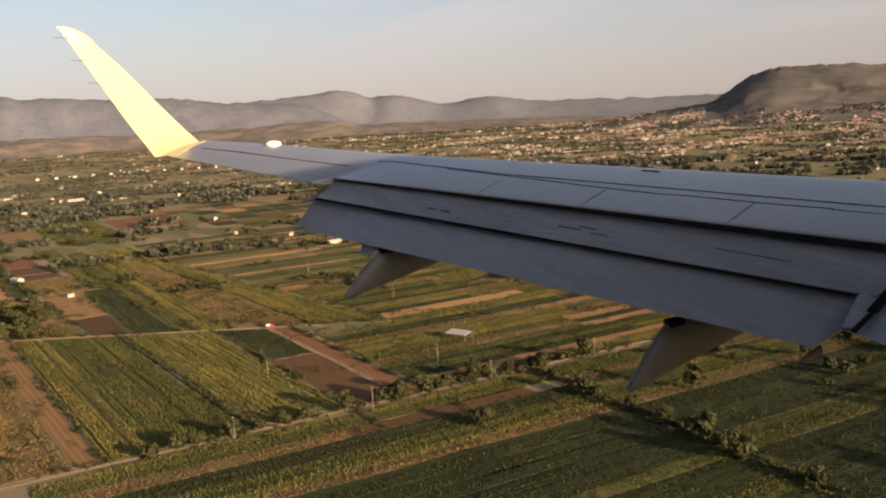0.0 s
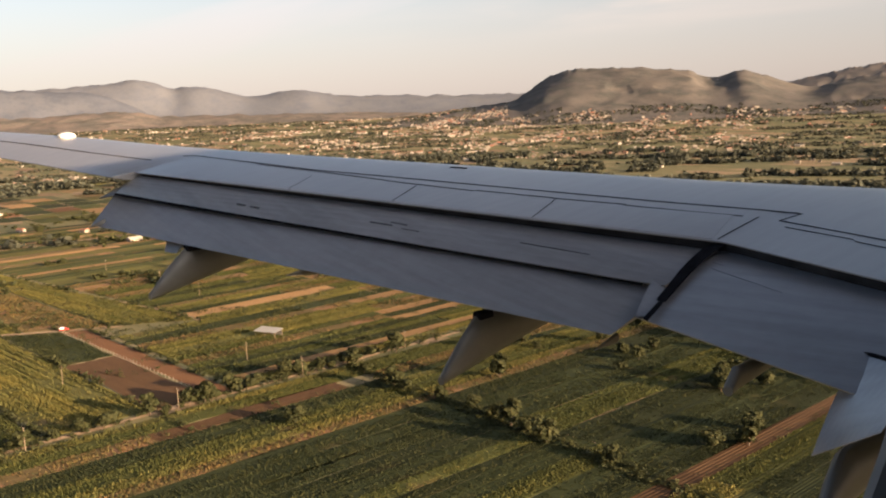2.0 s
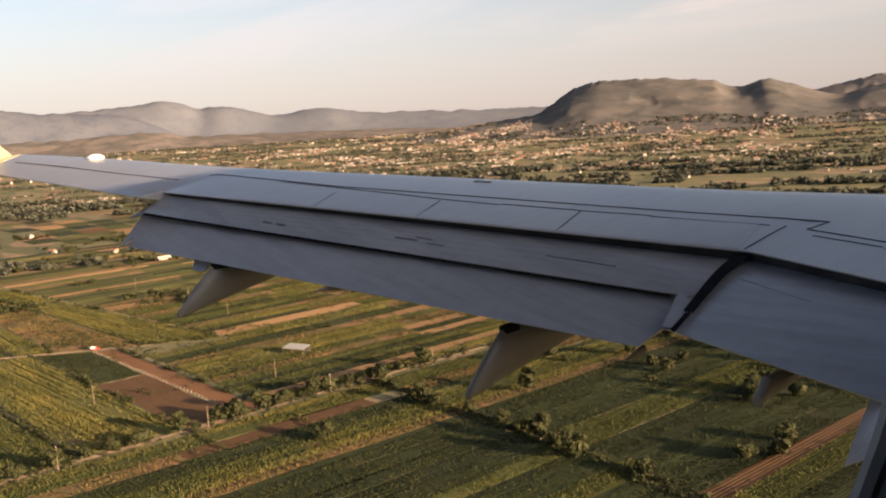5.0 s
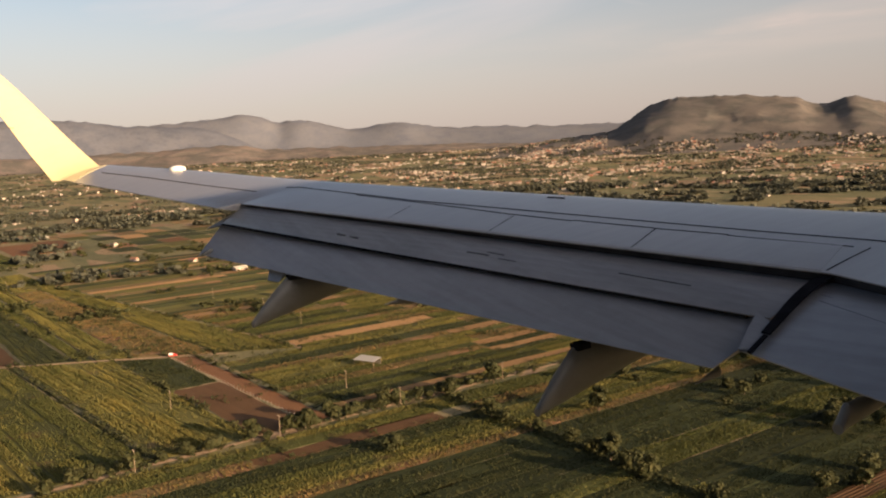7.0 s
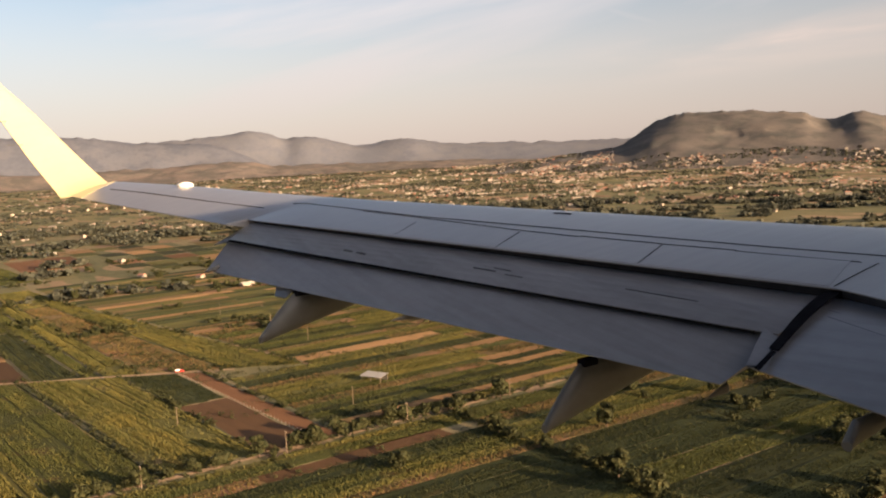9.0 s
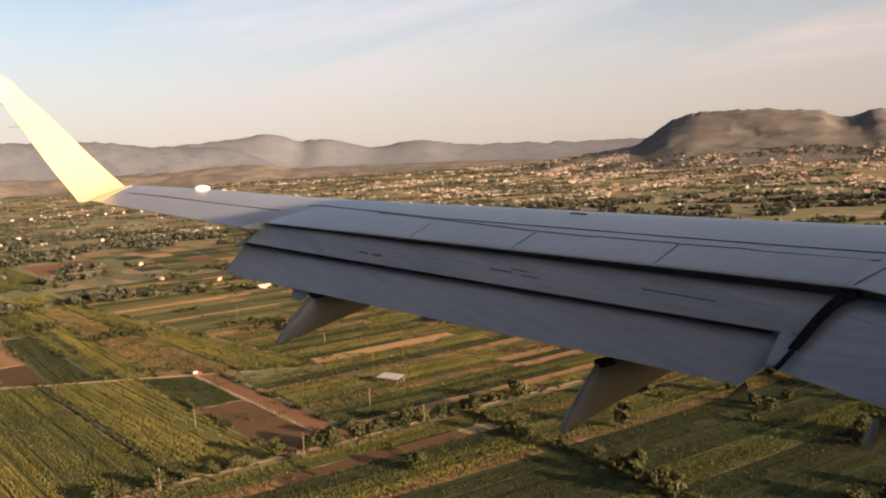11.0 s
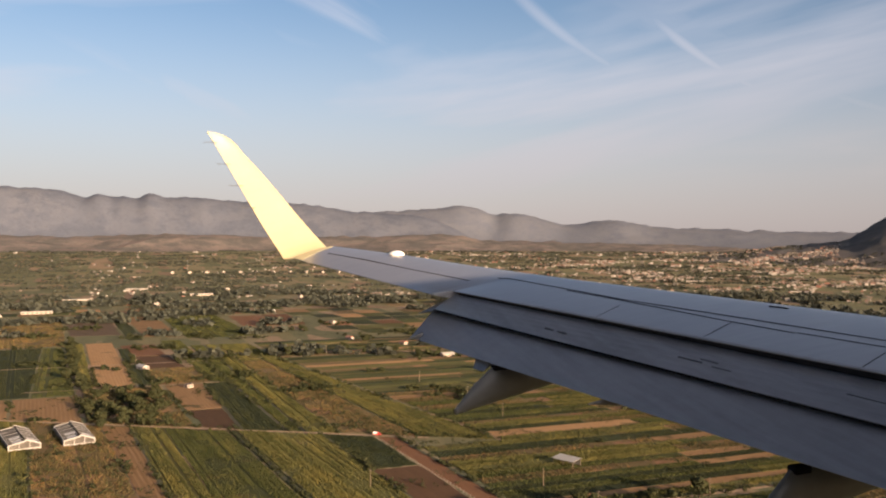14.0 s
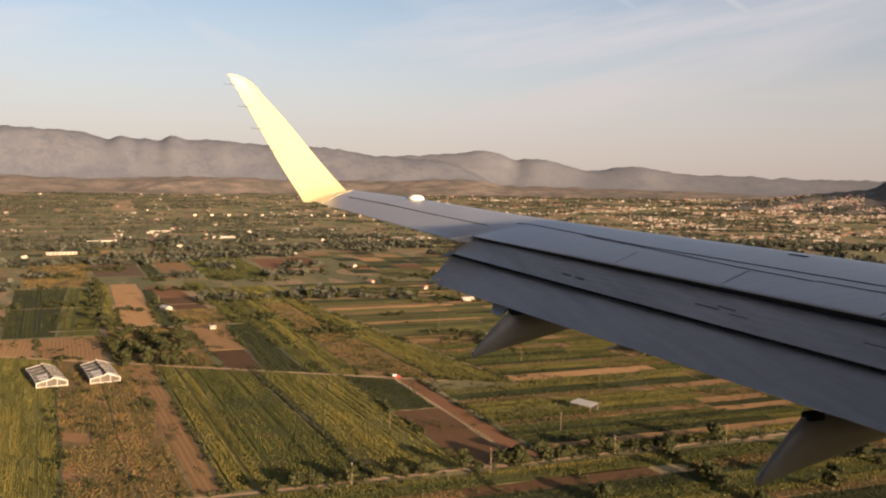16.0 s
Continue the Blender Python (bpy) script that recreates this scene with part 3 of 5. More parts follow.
def ribbon(pts, width, up, name, material, parent, label="", deep=0.02):
    """A narrow bead of sealant, slot shade or edge marking that follows the skin, its foot sunk into the skin."""
    rows = []
    for k, p in enumerate(pts):
        a, b = pts[max(0, k - 1)], pts[min(len(pts) - 1, k + 1)]
        side = (b - a).cross(Vector((0, 0, 1))).normalized() * width / 2
        top, foot = Vector((0, 0, up)), Vector((0, 0, up - deep))
        rows.append([p + side + top, p - side + top, p - side + foot, p + side + foot])
    v, f = loft(rows)
    return child(name, mesh_from(name, v, f, material), parent, label)


def seam(u0, s0, u1, s1, width=0.010, n=14):
    ribbon([skin(u0 + (u1 - u0) * k / n, s0 + (s1 - s0) * k / n) for k in range(n + 1)], width * 0.6, 0.0038, "panel_seam", M["seam"], wing)


# panel seams of the upper skin: out along the wing (u), and from the trailing edge to the crest (s)
seam(9.45, 0.66, 7.75, 0.50, 0.026)
seam(7.75, 0.50, 3.40, 0.435, 0.026)
seam(3.38, 0.435, 3.42, 0.31, 0.013, 4)
seam(3.40, 0.31, 1.0, 0.20, 0.022)
seam(8.45, 0.53, 6.6, 0.375, 0.016)
seam(6.6, 0.375, 5.9, 0.345, 0.016)
seam(5.9, 0.36, 5.2, 0.352, 0.016)
seam(5.2, 0.345, 4.6, 0.352, 0.016)
seam(4.6, 0.338, 3.70, 0.325, 0.012)
seam(3.30, 0.25, 2.75, 0.235, 0.013)
seam(2.72, 0.22, 1.2, 0.16, 0.013)
seam(12.25, 0.49, 9.58, 0.455, 0.025)
for u0, s0, u1, s1, w in ((3.595, 0.33, 3.555, 0.02, 0.009), (5.16, 0.335, 4.96, 0.02, 0.007), (6.45, 0.34, 6.25, 0.02, 0.006), (7.56, 0.34, 7.37, 0.02, 0.005)):
    seam(u0, s0, u1, s1, w, 6)
ribbon([skin(6.78, 0.89), skin(6.70, 0.895), skin(6.62, 0.89)], 0.04, 0.006, "stall_sensor", M["seam"], wing, "small dark fitting on the wing skin")


# a bright strip laid on the rib's edge beside the flap
ribbon([Vector((-9.35, 4.0, -0.586)).lerp(Vector((-9.40, 3.775, -0.619)), k / 4) for k in range(5)], 0.035, 0.008, "rib_edge", M["steel"], wing, "bright metal-coloured strip at the flap's outer end")


def spoiler(u0, u1):
    """A spoiler plate that lies a few millimetres proud of the skin."""
    rows = []
    for i in range(7):
        u = u0 + (u1 - u0) * i / 6
        sh = 0.19
        top = [skin(u + sh * k / 5, 0.012 + 0.315 * k / 5, 0.003) for k in range(6)]
        rows.append(top + [p - Vector((0, 0, 0.012)) for p in top[::-1]])
    v, f = loft(rows)
    child("spoiler", mesh_from("spoiler", v, f, M["skin"]), wing)


for u0, u1 in ((3.58, 4.952), (4.966, 6.243), (6.257, 7.363), (7.377, 8.35)):
    spoiler(u0, u1)


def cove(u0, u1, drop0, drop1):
    """The recess under the trailing edge, ahead of the flap, with its shade painted dark."""
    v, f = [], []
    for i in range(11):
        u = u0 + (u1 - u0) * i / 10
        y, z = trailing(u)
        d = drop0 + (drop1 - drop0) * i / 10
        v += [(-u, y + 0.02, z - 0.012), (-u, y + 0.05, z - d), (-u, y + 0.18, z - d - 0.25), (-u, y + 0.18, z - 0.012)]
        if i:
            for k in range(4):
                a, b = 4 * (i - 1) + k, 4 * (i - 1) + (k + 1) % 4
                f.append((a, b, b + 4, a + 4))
    child("flap_cove", mesh_from("flap_cove", v, f, M["cove"]), wing, "recess above the flap, its shade painted dark")


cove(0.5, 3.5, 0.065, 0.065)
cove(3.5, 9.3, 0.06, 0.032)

# outboard flap: fore panel, aft panel; edges at the inner and outer end
FO = {"in": [(3.56, 5.83, -1.135), (3.60, 5.21, -1.30), (3.70, 4.730, -1.566)], "out": [(9.3, 4.03, -0.622), (9.5, 3.84, -0.80), (9.45, 3.526, -1.095)]}


def panel(name, a, b, c, d, thick, material, parent, label="", bow=0.0, n=10):
    """A curved plate between the edges a-b (fore) and d-c (aft), given as (u, y, z)."""
    A, B, C, D = (Vector((-p[0], p[1], p[2])) for p in (a, b, c, d))
    rows = []
    for i in range(n + 1):
        q = i / n
        p0, p1 = A.lerp(B, q), D.lerp(C, q)
        nrm = (B - A).cross(p1 - p0).normalized()
        nrm = nrm if nrm.z > 0 else -nrm
        top = [p0.lerp(p1, k / 6) + nrm * bow * 4 * (k / 6) * (1 - k / 6) for k in range(7)]
        low = [p - nrm * (thick * (1 - 0.92 * k / 6)) for k, p in enumerate(top)]
        rows.append(top + low[::-1])
    v, f = loft(rows)
    me = mesh_from(name, v, f, material)
    return child(name, me, parent, label)


flap = panel("outboard_flap", FO["in"][0], FO["out"][0], FO["out"][1], FO["in"][1], 0.10, M["flap"], airliner, "lowered grey outboard flap with a second slotted panel", 0.025)
aft_in, aft_out = FO["in"][1], FO["out"][1]
panel("aft_flap_panel", (aft_in[0] - 0.02, aft_in[1] + 0.12, aft_in[2] - 0.012), (aft_out[0] + 0.10, aft_out[1] + 0.05, aft_out[2] + 0.012), FO["out"][2], FO["in"][2], 0.06, M["flap"], flap, "", 0.0)
# a dark strip laid along the slot for the shade inside it
ribbon([Vector((-aft_in[0] - 0.18 + (aft_in[0] + 0.18 - aft_out[0]) * k / 14, aft_in[1] - 0.01 + (aft_out[1] - aft_in[1]) * k / 14, aft_in[2] + (aft_out[2] - aft_in[2]) * k / 14)) for k in range(15)],
       0.03, 0.004, "slot_shade", M["seam"], flap, "dark strip painted for the shaded slot between the flap panels")
inner_flap = panel("inboard_flap", (1.0, 5.15, -1.275), (3.56, 5.84, -1.135), (3.55, 4.83, -1.445), (1.0, 4.20, -1.57), 0.10, M["flap"], airliner, "lowered grey inboard flap", 0.03)


aft = ((1.59, 4.46, -1.353), (2.10, 4.81, -1.411), (2.03, 4.16, -1.79), (1.62, 3.96, -1.51))
aft_flap = panel("inboard_aft_flap", *aft, 0.05, M["flap"], inner_flap, "", 0.015)
# a dark strip painted as the shadow line under the fore edge
ribbon([Vector((-1.59 - 0.51 * k / 6, 4.466 + 0.35 * k / 6, -1.345 - 0.058 * k / 6)) for k in range(7)], 0.03, 0.0, "slot_shade", M["seam"], aft_flap)


def plate(name, pts, material, parent, label=""):
    """A thin plate from corners (u, y, z) given as two edges side by side."""
    v, f = [], []
    for k, (a, b) in enumerate(pts):
        v += [(-a[0], a[1], a[2]), (-b[0], b[1], b[2]), (-b[0], b[1], b[2] - 0.012), (-a[0], a[1], a[2] - 0.012)]
        if k:
            for j in range(4):
                p, q = 4 * (k - 1) + j, 4 * (k - 1) + (j + 1) % 4
                f.append((p, q, q + 4, p + 4))
    child(name, mesh_from(name, v, f, material), parent, label)


# the pointed outer tip of the fore panel
plate("flap_tip", [((9.28, 4.03, -0.622), (9.33, 4.02, -0.627)), ((9.38, 3.94, -0.71), (9.55, 3.90, -0.735)), ((9.47, 3.855, -0.80), (9.75, 3.746, -0.853))], M["flap"], flap)

# the dark rubber seal where the two flaps meet
plate("flap_seal", [((3.495, 5.784, -1.085), (3.600, 5.790, -1.084)), ((3.512, 5.663, -1.116), (3.612, 5.672, -1.112)), ((3.510, 5.565, -1.145), (3.608, 5.575, -1.141)),
                    ((3.500, 5.445, -1.182), (3.596, 5.455, -1.179)), ((3.488, 5.33, -1.219), (3.578, 5.338, -1.217)), ((3.470, 5.19, -1.267), (3.552, 5.197, -1.267)), ((3.444, 4.983, -1.342), (3.516, 4.990, -1.341))], M["seam"], inner_flap, "dark rubber flap seal")
plate("flap_gap", [((3.455, 4.973, -1.351), (3.492, 4.973, -1.352)), ((3.416, 4.744, -1.42), (3.457, 4.758, -1.417))], M["seam"], inner_flap)


# the strip that closes the fore panel's inner corner behind the slot's end
plate("flap_corner", [((3.707, 5.210, -1.270), (3.52, 5.14, -1.318)), ((3.625, 4.99, -1.348), (3.50, 4.98, -1.370)), ((3.541, 4.785, -1.424), (3.470, 4.823, -1.424))], M["flap"], flap)


def on_panel(a, b, c, d, q, r, up=0.03):
    """A point of a panel: q along it, r from its fore to its aft edge."""
    A, B, C, D = (Vector((-p[0], p[1], p[2])) for p in (a, b, c, d))
    p = A.lerp(B, q).lerp(D.lerp(C, q), r)
    return p + Vector((0, -0.4, 0.9)) * (up + 0.123 * r * (1 - r))


def scuff(corners, q0, r0, q1, r1, width, parent):
    pts = [on_panel(*corners, q0 + (q1 - q0) * k / 5, r0 + (r1 - r0) * k / 5, 0.0) for k in range(6)]
    ribbon(pts, width * 0.4, 0.0, "scuff_mark", M["grime"], parent)


fore = (FO["in"][0], FO["out"][0], FO["out"][1], FO["in"][1])
for q0, r0, q1, r1, w in ((0.46, 0.62, 0.42, 0.63, 0.04), (0.43, 0.54, 0.40, 0.56, 0.02), (0.40, 0.68, 0.37, 0.69, 0.02), (0.72, 0.68, 0.70, 0.69, 0.06), (0.69, 0.70, 0.67, 0.71, 0.05), (0.22, 0.58, 0.12, 0.62, 0.016)):
    scuff(fore, q0, r0, q1, r1, w, flap)
inn = ((1.0, 5.15, -1.275), (3.56, 5.84, -1.135), (3.55, 4.83, -1.445), (1.0, 4.20, -1.57))
for q0, r0, q1, r1, w in ((0.95, 0.28, 0.70, 0.34, 0.022), (0.97, 0.20, 0.93, 0.20, 0.016), (0.98, 0.16, 0.95, 0.155, 0.016)):
    scuff(inn, q0, r0, q1, r1, w, inner_flap)


def fairing(u, y, z, dy, dz, y2, z2, width, length):
    """A flap-track fairing: a canoe body whose tail droops to a point behind the flap."""
    rows = []
    n = 12
    for k in range(n + 1):
        q = k / n
        if q < 0.5:                      # tail
            w = q / 0.5
            yy = y - dy + (y2 - (y - dy)) * w
            zl = z - dz + (z2 - (z - dz)) * w
            zt = zl + 0.06 + (z - 0.06 - zl) * min(1, w * (y2 - y + dy) / dy) if w * (y2 - y + dy) < dy else z - 0.03
            half = max(0.035, width * 0.5 * w ** 0.5)
        else:                            # body under the wing
            w = (q - 0.5) / 0.5
            yy = y2 + length * w
            zl = z2 + 0.12 * w
            zt = z - 0.03 + 0.30 * w
            half = max(0.01, width * 0.5 * (1 - w ** 3))
        mid, hh = (zl + zt) / 2, (zt - zl) / 2
        rows.append([Vector((-u + half * math.cos(a) * (1.0 if math.sin(a) > 0 else 0.9), yy, mid + hh * math.sin(a))) for a in [2 * math.pi * j / 14 for j in range(14)]])
    v, f = loft(rows)
    return child("flap_track_fairing", mesh_from("flap_track_fairing", v, f, M["fairing"], True), airliner, "grey canoe-shaped flap fairing")


fairing(8.015, 3.88, -1.22, 0.425, 0.47, 4.648, -1.42, 0.26, 1.6)
fairing(4.87, 4.655, -1.55, 0.42, 0.49, 5.38, -1.784, 0.26, 1.8)
fairing(2.70, 4.61, -1.53, 0.10, 0.19, 4.976, -1.63, 0.16, 1.2)
fairing(1.95, 4.32, -1.76, 0.25, 0.39, 4.9, -1.98, 0.26, 1.2)


def tail_fin(u, y, z, length, drop, deep, wide):
    """The small pointed tail of a flap support behind the flap's edge."""
    rows = []
    for q in (0.0, 0.25, 0.6, 1.0):
        k = max(0.08, 1 - q)
        c = Vector((-u, y - length * q, z - drop * q - deep * 0.3 * k))
        rows.append([c + Vector((wide * k * math.cos(a), 0, deep * k * math.sin(a))) for a in [2 * math.pi * j / 8 for j in range(8)]])
    child("support_tail", mesh_from("support_tail", *loft(rows), M["fairing"], True), flap)


tail_fin(6.514, 4.30, -1.34, 0.30, 0.03, 0.05, 0.025)
tail_fin(3.80, 4.92, -1.63, 0.24, 0.05, 0.04, 0.025)
tail_fin(9.32, 3.62, -1.05, 0.18, 0.05, 0.035, 0.02)
panel("hinge_tab", (8.12, 3.90, -1.20), (8.38, 3.84, -1.18), (8.30, 3.77, -1.30), (8.14, 3.81, -1.31), 0.04, M["flap"], flap)
# dark blocks filling the notch between each fairing and the flap edge
for u, y, z in ((8.0, 3.93, -1.235), (4.86, 4.70, -1.57)):
    part("notch_block", box_bm(-u - 0.05, -u + 0.04, y - 0.09, y + 0.06, z - 0.05, z + 0.01, 0.01), M["seam"], flap)


def make_winglet():
    """A blended winglet: sections from the wing's end up to the raked tip."""
    # u, aft y, fore y, z aft, z fore
    st = [(12.60, 3.000, 3.439, -0.290, -0.154), (12.78, 2.859, 3.373, -0.287, -0.123), (12.92, 2.788, 3.239, -0.128, 0.025), (13.08, 2.693, 3.119, 0.066, 0.212),
          (13.20, 2.578, 2.981, 0.292, 0.418), (13.40, 2.423, 2.779, 0.633, 0.736), (13.55, 2.283, 2.587, 0.926, 1.015), (13.66, 2.117, 2.382, 1.247, 1.279),
          (13.690, 2.036, 2.313, 1.390, 1.385), (13.70, 1.977, 2.228, 1.491, 1.476), (13.705, 1.953, 2.164, 1.530, 1.518), (13.71, 1.929, 2.081, 1.561, 1.547)]
    rows = []
    for u, ya, yf, za, zf in st:
        a, f = Vector((-u, ya, za)), Vector((-u, yf, zf))
        nose = (f - a) * 0.25
        out = Vector((-0.06, 0, -0.02)) if u > 12.9 else Vector((-0.01, 0, -0.10))
        rows.append([a, a.lerp(f, 0.33) - out * 0.12, a.lerp(f, 0.66) - out * 0.15, f, f + nose * 0.7 + out * 0.35, f + nose + out * 0.6, f + nose * 0.6 + out, a.lerp(f, 0.5) + out, a + out * 0.15])
    v, fc = loft(rows)
    return child("winglet", mesh_from("winglet", v, fc, M["winglet"], True), airliner, "sunlit cream-white upswept winglet")


winglet = make_winglet()

# the painted root that runs a little way onto the wing
root_edge = []
for out_u, in_u, t in ((12.60, 12.34, 0.0), (12.60, 12.40, 0.25), (12.60, 12.46, 0.5), (12.60, 12.52, 0.75), (12.60, 12.57, 0.96)):
    p, q = skin(out_u, t, 0.004), skin(in_u, t, 0.004)
    root_edge.append(((-p.x, p.y, p.z), (-q.x, q.y, q.z)))
plate("winglet_root", root_edge, M["winglet"], winglet)

for q in (0.30, 0.50, 0.70, 0.90):                          # static wicks on the winglet's rear edge
    zz = 1.60 * q - 0.05
    yy = float(np.interp(zz, [-0.128, 0.066, 0.292, 0.633, 0.926, 1.247, 1.491], [2.788, 2.693, 2.578, 2.423, 2.283, 2.117, 1.977]))
    uu = float(np.interp(zz, [-0.1, 0.4, 1.13, 1.55], [12.92, 13.2, 13.55, 13.7]))
    rod = [[Vector((-uu + w * math.cos(a), y, zz + 0.01 + w * math.sin(a))) for a in (0, 1.57, 3.14, 4.71)] for y, w in ((yy + 0.03, 0.005), (yy - 0.17, 0.003))]
    child("static_wick", mesh_from("static_wick", *loft(rod), M["fairing"]), winglet, "thin dark static discharge rod")

dome_bm = bmesh.new()
bmesh.ops.create_uvsphere(dome_bm, u_segments=16, v_segments=8, radius=1)
bmesh.ops.transform(dome_bm, matrix=Matrix.Translation((-11.48, 4.09, -0.212)) @ Matrix.Diagonal((0.105, 0.11, 0.05, 1)), verts=dome_bm.verts)
part("position_light", dome_bm, M["lamp_glass"], wing, "glinting white light dome on the leading edge", True)


WX, WY, WZ = -0.016, 0.142, 0.035             # the middle of the cabin window


def make_fuselage():
    """The cabin tube with the open window frame; it shades the inner wing."""
    rows, n = [], 48
    for y, k in [(-22, 0.3), (-18, 0.7), (-12, 1), (-0.16, 1), (0.34, 1), (10, 1), (14, 0.9), (17, 0.5), (18, 0.1)]:
        rows.append((y, k))
    R0, cx, cz = 1.85, 1.74, 0.0
    verts, faces = [], []
    for y, k in rows:
        for j in range(n):
            a = 2 * math.pi * (j + 0.5) / n
            verts.append((cx - R0 * k * math.cos(a), y, cz + R0 * k * math.sin(a)))
    for i in range(len(rows) - 1):
        for j in range(n):
            if i == 3 and j in (0, 1, n - 1, n - 2):
                continue                                   # the window opening
            a, b = i * n + j, i * n + (j + 1) % n
            faces.append((a, b, b + n, a + n))
    faces += [tuple(range(n)), tuple(range((len(rows) - 1) * n, len(rows) * n))]
    body = child("fuselage", mesh_from("fuselage", verts, faces, M["hull"], True), airliner, "dark blue painted cabin tube")
    # the cabin window's frame, a plate with a rounded opening
    rows = []
    ring_n = 40
    for grow, xx in ((0.40, -0.080), (0.012, -0.080), (0.0, -0.083), (0.0, -0.096), (0.0, -0.104), (0.40, -0.104)):
        ring = []
        for k in range(ring_n):
            a = 2 * math.pi * k / ring_n
            ring.append(Vector((xx + WX, WY + math.cos(a) * (0.174 + grow), WZ + math.sin(a) * (0.2 + grow))))
        rows.append(ring)
    v, f = loft(rows, caps=False)
    surround = child("window_frame", mesh_from("window_frame", v, f, M["frame"], True), body, "dark grey cabin window frame")
    # a pale ring added to paint the lit edge of the opening
    rows = []
    for k in range(9):
        b = 2 * math.pi * k / 8
        rows.append([Vector((-0.103 + WX + 0.004 * math.sin(b), WY + math.cos(t) * (0.1745 + 0.004 * math.cos(b)), WZ + math.sin(t) * (0.2005 + 0.004 * math.cos(b)))) for t in [2 * math.pi * j / 48 for j in range(48)]])
    v, f = loft(rows, caps=False)
    child("seal_lip", mesh_from("seal_lip", v, f, M["lip"], True), surround, "pale grey ring added for the lit edge of the window frame")
    return body


make_fuselage()


# ------------------------------------------------------------------ fields
rng = np.random.default_rng(11)
FIELD_LABEL = {
    "maize": "yellow-green maize field in long rows", "green": "green crop field in narrow rows", "dark": "dark green field of low crop",
    "red": "ploughed field of red-brown soil", "tan": "dry tan stubble field with furrows", "fallow": "weedy fallow field with bare patches", "wet": "grey-brown fallow plot with faint ridges", "plough": "dark brown ploughed plot with deep furrows",
}
# crop: plant height, row step, plant step, width, share of plants that stand
CROP = {"maize": (1.0, 0.95, 0.6, 0.45, 0.95, "crop_leaf"), "green": (0.75, 0.95, 0.7, 0.5, 0.92, "green_leaf"), "dark": (0.6, 1.15, 0.9, 0.6, 0.85, "dark_leaf"),
        "fallow": (0.75, 1.1, 1.0, 0.8, 0.85, "dry_leaf")}


def tufts(points, height, width, material, name, seed):
    """Small plants, each two crossed leaning blades, as one mesh."""
    r = np.random.default_rng(seed)
    n = len(points)
    p = np.asarray(points)
    ang = r.uniform(0, math.pi, n)
    h = height * r.uniform(0.55, 1.25, n)
    w = width * r.uniform(0.6, 1.3, n) / 2
    out = np.zeros((n, 8, 3))
    for k in range(2):
        a = ang + k * math.pi / 2
        dx, dy = np.cos(a) * w, np.sin(a) * w
        lx, ly = r.normal(0, 0.2, n) * h, r.normal(0, 0.2, n) * h
        for j, (sx, top) in enumerate(((-0.5, 0), (0.5, 0), (1.0, 1), (-1.0, 1))):
            q = out[:, k * 4 + j]
            q[:, 0] = p[:, 0] + sx * dx + top * lx
            q[:, 1] = p[:, 1] + sx * dy + top * ly
            q[:, 2] = p[:, 2] + top * h * (0.8 + 0.2 * sx)
    return big_mesh(name, out.reshape(-1, 3), np.arange(n * 8).reshape(-1, 4), material)


def big_mesh(name, verts, quads, material):
    me = bpy.data.meshes.new(name)
    me.vertices.add(len(verts))
    me.vertices.foreach_set("co", np.asarray(verts, np.float32).ravel())
    k = quads.shape[1]
    me.loops.add(quads.size)
    me.loops.foreach_set("vertex_index", quads.astype(np.int32).ravel())
    me.polygons.add(len(quads))
    me.polygons.foreach_set("loop_start", np.arange(0, quads.size, k, dtype=np.int32))
    for m in material if isinstance(material, (list, tuple)) else [material]:
        me.materials.append(m)
    me.update(calc_edges=True)
    me.validate()
    return me


